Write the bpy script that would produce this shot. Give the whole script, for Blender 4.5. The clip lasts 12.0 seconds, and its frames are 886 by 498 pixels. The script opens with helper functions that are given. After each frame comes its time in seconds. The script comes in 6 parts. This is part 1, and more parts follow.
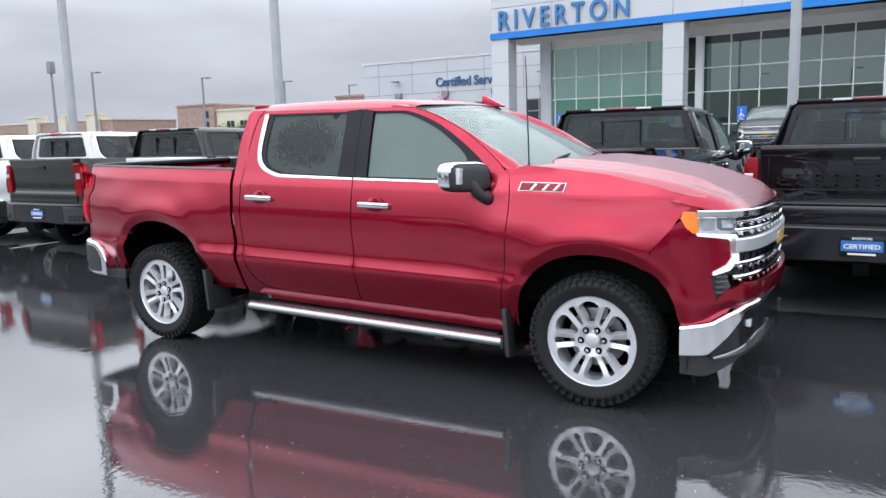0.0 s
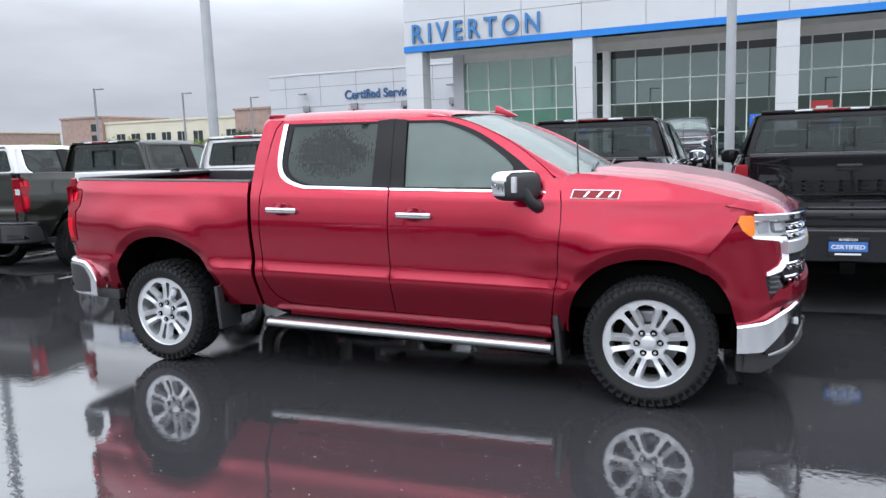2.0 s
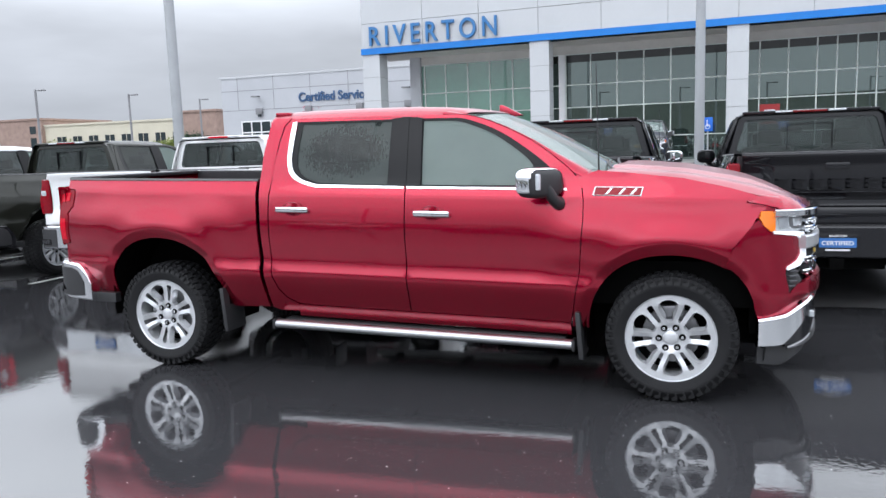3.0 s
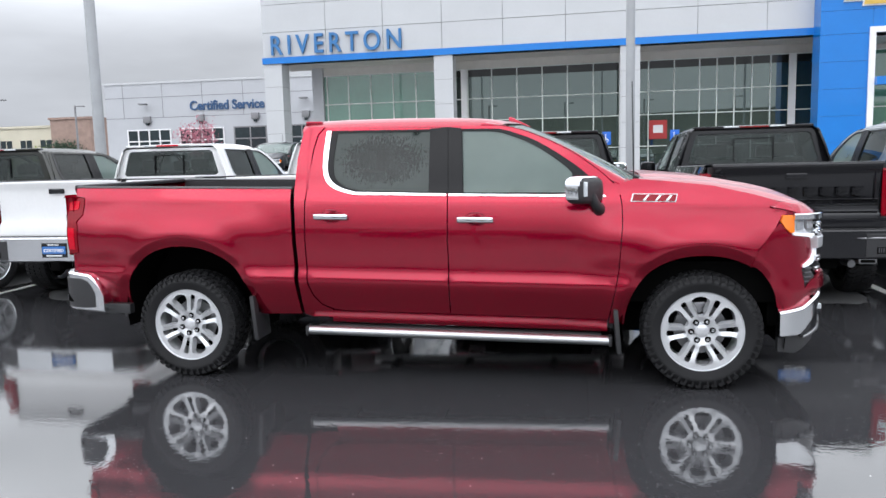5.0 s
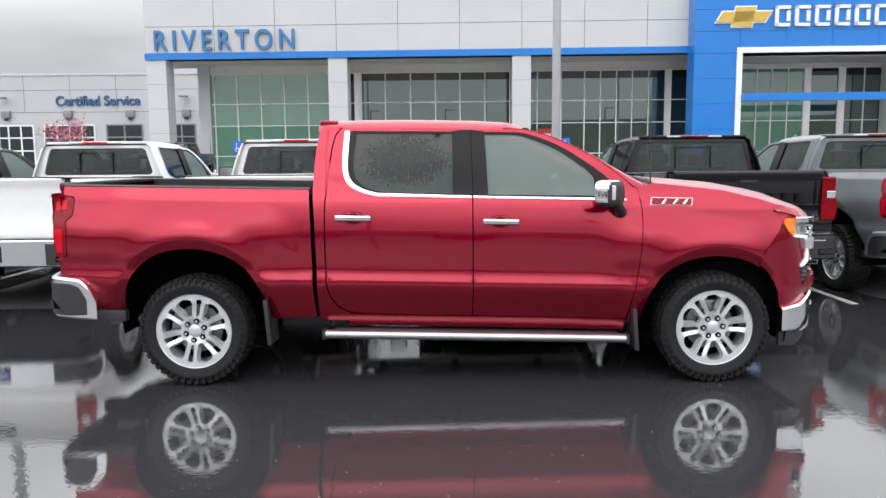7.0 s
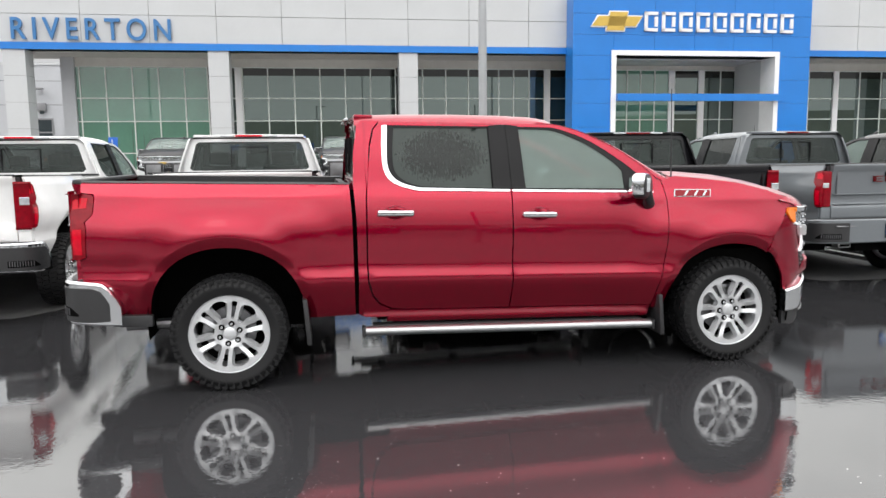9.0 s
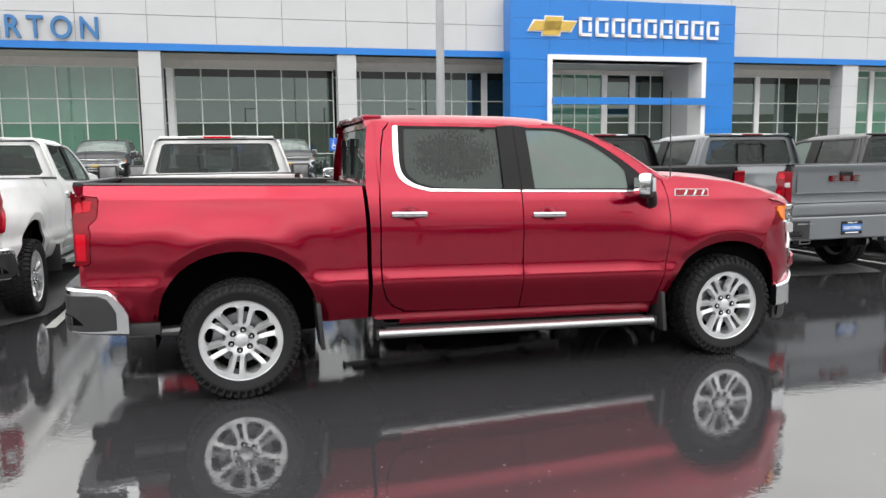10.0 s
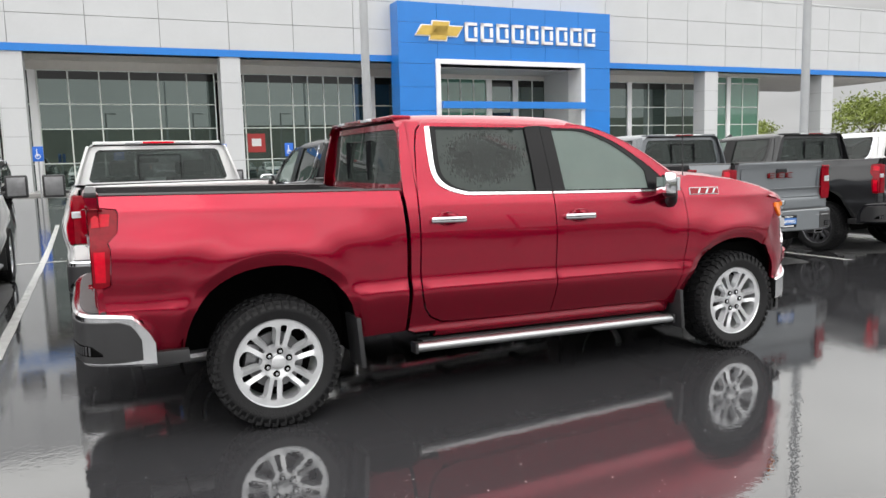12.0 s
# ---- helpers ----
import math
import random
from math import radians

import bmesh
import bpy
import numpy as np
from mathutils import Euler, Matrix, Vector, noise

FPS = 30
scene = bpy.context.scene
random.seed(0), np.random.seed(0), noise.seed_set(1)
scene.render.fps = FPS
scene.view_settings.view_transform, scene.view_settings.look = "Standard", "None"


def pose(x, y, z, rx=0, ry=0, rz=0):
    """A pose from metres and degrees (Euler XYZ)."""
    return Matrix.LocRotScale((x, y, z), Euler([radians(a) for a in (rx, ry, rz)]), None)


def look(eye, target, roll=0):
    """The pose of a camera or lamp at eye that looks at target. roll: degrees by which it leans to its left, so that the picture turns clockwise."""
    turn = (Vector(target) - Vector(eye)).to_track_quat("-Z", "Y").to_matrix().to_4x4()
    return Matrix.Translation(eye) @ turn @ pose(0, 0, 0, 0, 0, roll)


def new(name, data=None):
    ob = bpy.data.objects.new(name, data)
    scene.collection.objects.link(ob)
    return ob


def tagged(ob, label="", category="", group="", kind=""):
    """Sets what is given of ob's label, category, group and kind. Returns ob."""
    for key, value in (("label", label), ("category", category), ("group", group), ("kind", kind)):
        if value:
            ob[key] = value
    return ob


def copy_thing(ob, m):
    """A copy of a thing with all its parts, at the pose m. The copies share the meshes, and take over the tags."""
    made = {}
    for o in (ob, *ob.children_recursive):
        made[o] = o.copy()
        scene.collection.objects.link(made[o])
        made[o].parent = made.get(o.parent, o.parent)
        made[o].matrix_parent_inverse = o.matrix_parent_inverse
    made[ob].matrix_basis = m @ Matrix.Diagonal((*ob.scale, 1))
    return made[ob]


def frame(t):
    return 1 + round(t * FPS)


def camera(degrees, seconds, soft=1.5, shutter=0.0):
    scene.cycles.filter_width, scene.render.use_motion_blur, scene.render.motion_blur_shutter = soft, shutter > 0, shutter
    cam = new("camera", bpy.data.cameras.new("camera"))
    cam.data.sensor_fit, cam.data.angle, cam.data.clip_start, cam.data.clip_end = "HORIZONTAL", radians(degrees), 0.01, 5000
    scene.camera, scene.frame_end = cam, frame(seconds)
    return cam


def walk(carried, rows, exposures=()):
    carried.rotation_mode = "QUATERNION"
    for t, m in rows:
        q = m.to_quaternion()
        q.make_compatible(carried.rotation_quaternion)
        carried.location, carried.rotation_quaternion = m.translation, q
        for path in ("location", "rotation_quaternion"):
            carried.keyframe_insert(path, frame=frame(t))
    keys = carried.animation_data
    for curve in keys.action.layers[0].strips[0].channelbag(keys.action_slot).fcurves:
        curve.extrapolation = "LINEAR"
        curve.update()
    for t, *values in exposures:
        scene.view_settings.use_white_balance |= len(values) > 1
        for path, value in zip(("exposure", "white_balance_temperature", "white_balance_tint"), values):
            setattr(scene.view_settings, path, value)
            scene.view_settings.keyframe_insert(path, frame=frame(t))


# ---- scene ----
cam = camera(61.3, 12.0)
PATH = [
    (0, (5.167, -5.063, 1.616), (4.169, -3.355, 1.322), -1.6),
    (0.5, (5.002, -5.179, 1.605), (4.06, -3.439, 1.317), -1.8),
    (1, (4.775, -5.267, 1.609), (3.891, -3.495, 1.327), -1.9),
    (1.5, (4.562, -5.333, 1.614), (3.738, -3.532, 1.339), -1.9),
    (2, (4.316, -5.462, 1.622), (3.552, -3.633, 1.353), -1.9),
    (2.5, (4.118, -5.517, 1.613), (3.415, -3.664, 1.347), -1.9),
    (3, (3.887, -5.607, 1.602), (3.246, -3.731, 1.337), -1.9),
    (4.8, (2.972, -6.034, 1.614), (2.595, -4.085, 1.367), -1.5),
    (5, (2.898, -6.088, 1.614), (2.551, -4.133, 1.371), -1.5),
    (5.5, (2.637, -6.151, 1.617), (2.371, -4.182, 1.381), -1.3),
    (6, (2.346, -6.248, 1.621), (2.164, -4.27, 1.388), -1.0),
    (6.5, (2.103, -6.244, 1.608), (2.005, -4.26, 1.375), -0.8),
    (7, (1.839, -6.204, 1.613), (1.825, -4.218, 1.377), -0.5),
    (9, (0.591, -6.145, 1.603), (0.931, -4.19, 1.357), -0.6),
    (9.5, (0.268, -6.122, 1.614), (0.701, -4.185, 1.37), -0.6),
    (10, (0.016, -5.997, 1.595), (0.54, -4.082, 1.354), -0.7),
    (10.5, (-0.218, -5.818, 1.604), (0.39, -3.928, 1.366), -0.9),
    (11, (-0.524, -5.713, 1.615), (0.164, -3.85, 1.381), -1.0),
    (11.5, (-0.762, -5.574, 1.602), (0.002, -3.741, 1.368), -1.3),
    (12, (-0.962, -5.369, 1.598), (-0.12, -3.57, 1.363), -1.5),
]
walk(cam, [(t, look(eye, target, roll)) for t, eye, target, roll in PATH], [(0, 0.0, 6080, 10), (5, 0.0, 6300, 10), (9, 0.0, 6850, 9), (12, 0.0, 6900, 9)])

# ---- world and light ----
world = bpy.data.worlds.new("overcast_sky")
scene.world = world
world.use_nodes = True
wn, wl = world.node_tree.nodes, world.node_tree.links
wn.clear()
w_out, w_bg = wn.new("ShaderNodeOutputWorld"), wn.new("ShaderNodeBackground")
w_sky, w_hsv, w_mix = wn.new("ShaderNodeTexSky"), wn.new("ShaderNodeHueSaturation"), wn.new("ShaderNodeMix")
w_sky.sky_type, w_sky.sun_disc = "NISHITA", False
w_sky.sun_elevation, w_sky.sun_rotation = radians(48), radians(200)
w_hsv.inputs["Saturation"].default_value = 0.15
w_hsv.inputs["Value"].default_value = 0.12
w_tex, w_sep = wn.new("ShaderNodeTexCoord"), wn.new("ShaderNodeSeparateXYZ")
w_ramp, w_noise, w_map = wn.new("ShaderNodeValToRGB"), wn.new("ShaderNodeTexNoise"), wn.new("ShaderNodeMapping")
w_map.inputs["Scale"].default_value = (1.2, 1.2, 5.0)
w_noise.inputs["Scale"].default_value, w_noise.inputs["Detail"].default_value = 2.2, 5.0
w_ramp.color_ramp.elements[0].position, w_ramp.color_ramp.elements[0].color = 0.0, (0.54, 0.56, 0.60, 1)
w_ramp.color_ramp.elements[1].position, w_ramp.color_ramp.elements[1].color = 0.75, (2.60, 2.65, 2.75, 1)
for w_at, w_col in ((0.15, (0.65, 0.67, 0.71, 1)), (0.25, (1.28, 1.32, 1.38, 1)), (0.36, (2.15, 2.20, 2.27, 1))):
    w_ramp.color_ramp.elements.new(w_at).color = w_col
w_cloud, w_mul = wn.new("ShaderNodeMapRange"), wn.new("ShaderNodeMix")
w_cloud.inputs["From Min"].default_value, w_cloud.inputs["From Max"].default_value = 0.3, 0.72
w_cloud.inputs["To Min"].default_value, w_cloud.inputs["To Max"].default_value = 0.78, 1.14
w_mul.data_type, w_mul.blend_type = "RGBA", "MULTIPLY"
w_mul.inputs["Factor"].default_value = 1.0
w_dot, w_side, w_all = wn.new("ShaderNodeVectorMath"), wn.new("ShaderNodeMapRange"), wn.new("ShaderNodeMath")
w_dot.operation, w_all.operation = "DOT_PRODUCT", "MULTIPLY"
w_dot.inputs[1].default_value = (0.45, 0.89, 0.0)
w_side.inputs["From Min"].default_value, w_side.inputs["From Max"].default_value = -1.0, 1.0
w_side.inputs["To Min"].default_value, w_side.inputs["To Max"].default_value = 1.55, 1.20
wl.new(w_tex.outputs["Generated"], w_dot.inputs[0])
wl.new(w_dot.outputs["Value"], w_side.inputs["Value"])
wl.new(w_side.outputs["Result"], w_all.inputs[0])
wl.new(w_cloud.outputs["Result"], w_all.inputs[1])
w_mix.data_type = "RGBA"
w_mix.inputs["Factor"].default_value = 0.9
wl.new(w_tex.outputs["Generated"], w_sep.inputs[0])
wl.new(w_tex.outputs["Generated"], w_map.inputs["Vector"])
wl.new(w_map.outputs[0], w_noise.inputs["Vector"])
wl.new(w_noise.outputs["Fac"], w_cloud.inputs["Value"])
wl.new(w_sep.outputs["Z"], w_ramp.inputs["Fac"])
wl.new(w_ramp.outputs["Color"], w_mul.inputs["A"])
wl.new(w_all.outputs[0], w_mul.inputs["B"])
wl.new(w_sky.outputs["Color"], w_hsv.inputs["Color"])
wl.new(w_hsv.outputs["Color"], w_mix.inputs["A"])
wl.new(w_mul.outputs["Result"], w_mix.inputs["B"])
wl.new(w_mix.outputs["Result"], w_bg.inputs["Color"])
wl.new(w_bg.outputs[0], w_out.inputs[0])
w_bg.inputs["Strength"].default_value = 0.83
sun = new("sun", bpy.data.lights.new("sun", "SUN"))
sun.data.energy, sun.data.angle, sun.data.color = 0.30, radians(35), (1.0, 0.98, 0.95)
sun.matrix_world = look((-8, -22, 26), (0, 0, 0))
scene.view_settings.exposure = 0.0


# ---- materials ----
def material(name, color, rough=0.5, metal=0.0, vary=0.12, scale=3.0, bump=0.0, bump_scale=60.0, rough_vary=0.0, **more):
    m = bpy.data.materials.new(name)
    m.use_nodes = True
    n, l = m.node_tree.nodes, m.node_tree.links
    p = n["Principled BSDF"]
    p.inputs["Roughness"].default_value, p.inputs["Metallic"].default_value = rough, metal
    for key, value in more.items():
        p.inputs[key.replace("_", " ")].default_value = value
    tc = n.new("ShaderNodeTexCoord")
    a, b = n.new("ShaderNodeTexNoise"), n.new("ShaderNodeTexNoise")
    a.inputs["Scale"].default_value, a.inputs["Detail"].default_value = scale, 5.0
    b.inputs["Scale"].default_value, b.inputs["Detail"].default_value = scale * 14, 3.0
    for t in (a, b):
        l.new(tc.outputs["Object"], t.inputs["Vector"])
    add = n.new("ShaderNodeMath")
    add.operation = "MULTIPLY_ADD"
    add.inputs[1].default_value = 0.4
    l.new(b.outputs["Fac"], add.inputs[0])
    l.new(a.outputs["Fac"], add.inputs[2])
    mr = n.new("ShaderNodeMapRange")
    mr.inputs["From Min"].default_value, mr.inputs["From Max"].default_value = 0.4, 1.0
    mr.inputs["To Min"].default_value, mr.inputs["To Max"].default_value = 1 - vary, 1 + vary
    l.new(add.outputs[0], mr.inputs["Value"])
    mul = n.new("ShaderNodeMix")
    mul.data_type, mul.blend_type = "RGBA", "MULTIPLY"
    mul.inputs["Factor"].default_value = 1.0
    mul.inputs["A"].default_value = (*color, 1)
    l.new(mr.outputs["Result"], mul.inputs["B"])
    l.new(mul.outputs["Result"], p.inputs["Base Color"])
    if rough_vary:
        rr = n.new("ShaderNodeMapRange")
        rr.inputs["From Min"].default_value, rr.inputs["From Max"].default_value = 0.4, 1.0
        rr.inputs["To Min"].default_value, rr.inputs["To Max"].default_value = max(0.0, rough - rough_vary), rough + rough_vary
        l.new(add.outputs[0], rr.inputs["Value"])
        l.new(rr.outputs["Result"], p.inputs["Roughness"])
    if bump:
        bt, bn = n.new("ShaderNodeTexNoise"), n.new("ShaderNodeBump")
        bt.inputs["Scale"].default_value, bt.inputs["Detail"].default_value = bump_scale, 3.0
        bn.inputs["Strength"].default_value, bn.inputs["Distance"].default_value = bump, 0.01
        l.new(tc.outputs["Object"], bt.inputs["Vector"])
        l.new(bt.outputs["Fac"], bn.inputs["Height"])
        l.new(bn.outputs["Normal"], p.inputs["Normal"])
    return m


def paint(name, color, metal=0.35, rough=0.38):
    """Car paint under clear coat with beads of rain."""
    m = material(name, color, rough, metal, vary=0.05, scale=2.0, Coat_Weight=1.0, Coat_Roughness=0.02, Coat_IOR=1.48, Specular_IOR_Level=0.0)
    n, l = m.node_tree.nodes, m.node_tree.links
    p = n["Principled BSDF"]
    tc, v, r, bn = n.new("ShaderNodeTexCoord"), n.new("ShaderNodeTexVoronoi"), n.new("ShaderNodeMapRange"), n.new("ShaderNodeBump")
    v.inputs["Scale"].default_value = 95.0
    v.inputs["Randomness"].default_value = 1.0
    r.inputs["From Min"].default_value, r.inputs["From Max"].default_value = 0.0, 0.28
    r.inputs["To Min"].default_value, r.inputs["To Max"].default_value = 1.0, 0.0
    bn.inputs["Strength"].default_value, bn.inputs["Distance"].default_value = 0.03, 0.001
    geo, sx, cr = n.new("ShaderNodeNewGeometry"), n.new("ShaderNodeSeparateXYZ"), n.new("ShaderNodeMapRange")
    cr.inputs["From Min"].default_value, cr.inputs["From Max"].default_value = 0.60, 0.90
    cr.inputs["To Min"].default_value, cr.inputs["To Max"].default_value = 0.012, 0.32
    l.new(geo.outputs["Normal"], sx.inputs[0])
    l.new(sx.outputs["Z"], cr.inputs["Value"])
    l.new(cr.outputs["Result"], p.inputs["Coat Roughness"])
    l.new(tc.outputs["Object"], v.inputs["Vector"])
    l.new(v.outputs["Distance"], r.inputs["Value"])
    l.new(r.outputs["Result"], bn.inputs["Height"])
    l.new(bn.outputs["Normal"], p.inputs["Coat Normal"])
    return m


def glass(name, tint, gloss_rough=0.01, ior=1.5, haze=0.0, spot=None):
    """Tinted pane: clear transmission with a glossy face; haze: pale diffuse veil for fine droplets and for sky sheen
    put into the colour; spot: centre x, z and half sizes of the patch that runs clear in streaks.
    """
    m = bpy.data.materials.new(name)
    m.use_nodes = True
    n, l = m.node_tree.nodes, m.node_tree.links
    n.remove(n["Principled BSDF"])
    tr, gl, lw, mx = n.new("ShaderNodeBsdfTransparent"), n.new("ShaderNodeBsdfGlossy"), n.new("ShaderNodeLayerWeight"), n.new("ShaderNodeMixShader")
    tr.inputs["Color"].default_value = (*tint, 1)
    gl.inputs["Roughness"].default_value = gloss_rough
    lw.inputs["Blend"].default_value = 0.5
    l.new(tr.outputs[0], mx.inputs[1])
    l.new(gl.outputs[0], mx.inputs[2])
    last = mx

    def maths(op, a, b, c=0.0):
        t = n.new("ShaderNodeMath")
        t.operation = op
        for i, x in enumerate((a, b, c)):
            if isinstance(x, (int, float)):
                t.inputs[i].default_value = x
            else:
                l.new(x, t.inputs[i])
        return t.outputs[0]
    f0 = ((ior - 1) / (ior + 1)) ** 2
    l.new(maths("ADD", f0, maths("MULTIPLY", maths("POWER", lw.outputs["Facing"], 5.0), 1 - f0)), mx.inputs[0])
    if haze:
        tc, mp, ns, fine = n.new("ShaderNodeTexCoord"), n.new("ShaderNodeMapping"), n.new("ShaderNodeTexNoise"), n.new("ShaderNodeTexNoise")
        df, m2 = n.new("ShaderNodeBsdfDiffuse"), n.new("ShaderNodeMixShader")
        fine.inputs["Scale"].default_value = 5.0
        mp.inputs["Scale"].default_value = (105, 105, 13)
        ns.inputs["Scale"].default_value, ns.inputs["Detail"].default_value = 1.0, 4.0
        # pale green veil: droplets, plus reflected sky painted in on doors and windshield
        df.inputs["Color"].default_value = (0.42, 0.54, 0.50, 1)
        l.new(tc.outputs["Object"], mp.inputs["Vector"])
        l.new(tc.outputs["Object"], fine.inputs["Vector"])
        l.new(mp.outputs[0], ns.inputs["Vector"])
        fac = maths("MULTIPLY", haze, maths("ADD", 0.9, maths("MULTIPLY", fine.outputs["Fac"], 0.2)))
        if spot:
            sep = n.new("ShaderNodeSeparateXYZ")
            l.new(tc.outputs["Object"], sep.inputs[0])
            dx = maths("DIVIDE", maths("SUBTRACT", sep.outputs["X"], spot[0]), spot[2])
            dz = maths("DIVIDE", maths("SUBTRACT", sep.outputs["Z"], spot[1]), spot[3])
            far = maths("ADD", maths("MULTIPLY", dx, dx), maths("MULTIPLY", dz, dz))
            score = maths("SUBTRACT", maths("MULTIPLY", ns.outputs["Fac"], 2.9), maths("MULTIPLY", maths("MULTIPLY", far, far), 0.62))
            mr = n.new("ShaderNodeMapRange")
            mr.inputs["From Min"].default_value, mr.inputs["From Max"].default_value = 0.95, 1.35
            mr.inputs["To Min"].default_value, mr.inputs["To Max"].default_value = 1.0, 0.25
            l.new(score, mr.inputs["Value"])
            fac = maths("MULTIPLY", fac, mr.outputs["Result"])
        l.new(fac, m2.inputs[0])
        l.new(mx.outputs[0], m2.inputs[1])
        l.new(df.outputs[0], m2.inputs[2])
        last = m2
    l.new(last.outputs[0], n["Material Output"].inputs["Surface"])
    return m


def wet_asphalt():
    """Black asphalt under a film of rainwater: mirror puddles, fine grit breaking the film, ripples of drizzle."""
    m = bpy.data.materials.new("wet_asphalt")
    m.use_nodes = True
    n, l = m.node_tree.nodes, m.node_tree.links
    p = n["Principled BSDF"]
    tc = n.new("ShaderNodeTexCoord")

    def noise_tex(scale, detail, rough=0.5):
        t = n.new("ShaderNodeTexNoise")
        t.inputs["Scale"].default_value, t.inputs["Detail"].default_value, t.inputs["Roughness"].default_value = scale, detail, rough
        l.new(tc.outputs["Object"], t.inputs["Vector"])
        return t.outputs["Fac"]

    def ranged(v, a, b, c, d):
        r = n.new("ShaderNodeMapRange")
        for key, x in zip(("From Min", "From Max", "To Min", "To Max"), (a, b, c, d)):
            r.inputs[key].default_value = x
        l.new(v, r.inputs["Value"])
        return r.outputs["Result"]

    def maths(op, a, b):
        t = n.new("ShaderNodeMath")
        t.operation = op
        for i, x in enumerate((a, b)):
            if isinstance(x, (int, float)):
                t.inputs[i].default_value = x
            else:
                l.new(x, t.inputs[i])
        return t.outputs[0]
    grit = noise_tex(150, 4, 0.7)
    damp = ranged(noise_tex(0.55, 6, 0.6), 0.50, 0.68, 0.0, 1.0)
    base = n.new("ShaderNodeMix")
    base.data_type = "RGBA"
    base.inputs["A"].default_value, base.inputs["B"].default_value = (0.019, 0.019, 0.021, 1), (0.055, 0.055, 0.059, 1)
    l.new(grit, base.inputs["Factor"])
    vor = n.new("ShaderNodeTexVoronoi")
    vor.inputs["Scale"].default_value = 20.0
    l.new(tc.outputs["Object"], vor.inputs["Vector"])
    speck = maths("MULTIPLY", ranged(vor.outputs["Distance"], 0.05, 0.09, 1.0, 0.0), maths("MULTIPLY", ranged(vor.outputs["Color"], 0.62, 0.66, 0.0, 1.0), ranged(noise_tex(1.1, 3), 0.45, 0.55, 0.25, 1.0)))
    fine = n.new("ShaderNodeTexVoronoi")
    fine.inputs["Scale"].default_value = 62.0
    l.new(tc.outputs["Object"], fine.inputs["Vector"])
    dots = maths("MULTIPLY", ranged(fine.outputs["Distance"], 0.08, 0.16, 0.55, 0.0), maths("MULTIPLY", ranged(fine.outputs["Color"], 0.60, 0.66, 0.0, 1.0), ranged(noise_tex(1.7, 4), 0.50, 0.62, 0.0, 1.0)))
    speck = maths("MAXIMUM", speck, dots)
    foam = n.new("ShaderNodeMix")
    foam.data_type = "RGBA"
    foam.inputs["B"].default_value = (0.80, 0.80, 0.80, 1)
    l.new(speck, foam.inputs["Factor"])
    l.new(base.outputs["Result"], foam.inputs["A"])
    l.new(foam.outputs["Result"], p.inputs["Base Color"])
    p.inputs["Roughness"].default_value, p.inputs["Specular IOR Level"].default_value = 0.6, 0.0
    ripple = maths("ADD", maths("MULTIPLY", noise_tex(7, 2), 0.35), maths("ADD", maths("MULTIPLY", noise_tex(24, 2), 0.45), maths("MULTIPLY", noise_tex(60, 1), 0.16)))
    height = maths("ADD", ripple, maths("MULTIPLY", maths("MULTIPLY", grit, maths("ADD", damp, 0.1)), 0.12))
    bn = n.new("ShaderNodeBump")
    bn.inputs["Strength"].default_value, bn.inputs["Distance"].default_value = 0.15, 0.006
    l.new(height, bn.inputs["Height"])
    # film of water: faint mirror seen from above, strong at a glance
    film, fres, ramp, mix = n.new("ShaderNodeBsdfGlossy"), n.new("ShaderNodeFresnel"), n.new("ShaderNodeValToRGB"), n.new("ShaderNodeMixShader")
    fres.inputs["IOR"].default_value = 1.33
    e = ramp.color_ramp.elements
    e[0].position, e[0].color = 0.02, (0.03, 0.03, 0.03, 1)
    e[1].position, e[1].color = 1.0, (1, 1, 1, 1)
    for at, v in ((0.05, 0.10), (0.10, 0.255), (0.20, 0.42), (0.36, 0.57)):
        e.new(at).color = (v, v, v, 1)
    l.new(maths("ADD", 0.003, maths("MULTIPLY", damp, 0.02)), film.inputs["Roughness"])
    for node in (film, fres, p):
        l.new(bn.outputs["Normal"], node.inputs["Normal"])
    l.new(fres.outputs[0], ramp.inputs["Fac"])
    l.new(ramp.outputs["Color"], mix.inputs[0])
    l.new(p.outputs[0], mix.inputs[1])
    l.new(film.outputs[0], mix.inputs[2])
    l.new(mix.outputs[0], n["Material Output"].inputs["Surface"])
    return m


M_RED = paint("red_tintcoat", (0.305, 0.0005, 0.021), 0.80, 0.25)
M_BLACKP = paint("black_paint", (0.010, 0.010, 0.012), 0.0, 0.3)
M_WHITEP = paint("white_paint", (0.74, 0.745, 0.75), 0.0, 0.4)
M_OLIVE = paint("grey_green_paint", (0.020, 0.021, 0.017), 0.3, 0.3)
M_GREYP = paint("slate_grey_paint", (0.17, 0.185, 0.20), 0.4, 0.4)
M_SILVERP = paint("silver_paint", (0.42, 0.44, 0.47), 0.5, 0.4)
M_DGREYP = paint("dark_grey_paint", (0.028, 0.029, 0.032), 0.3, 0.35)
M_CHROME = material("chrome", (0.80, 0.81, 0.83), 0.08, 1.0, vary=0.04)
M_ALLOY = material("silver_alloy", (0.64, 0.65, 0.67), 0.28, 0.6, vary=0.06)
M_STEPBAR = material("brushed_step_metal", (0.50, 0.51, 0.52), 0.40, 1.0, vary=0.10)
M_ALLOYDARK = material("dark_alloy", (0.12, 0.12, 0.13), 0.4, 0.8, vary=0.1)
M_RUBBER = material("tyre_rubber", (0.007, 0.007, 0.008), 0.6, Specular_IOR_Level=0.3, vary=0.3, scale=9, bump=0.3, bump_scale=90)
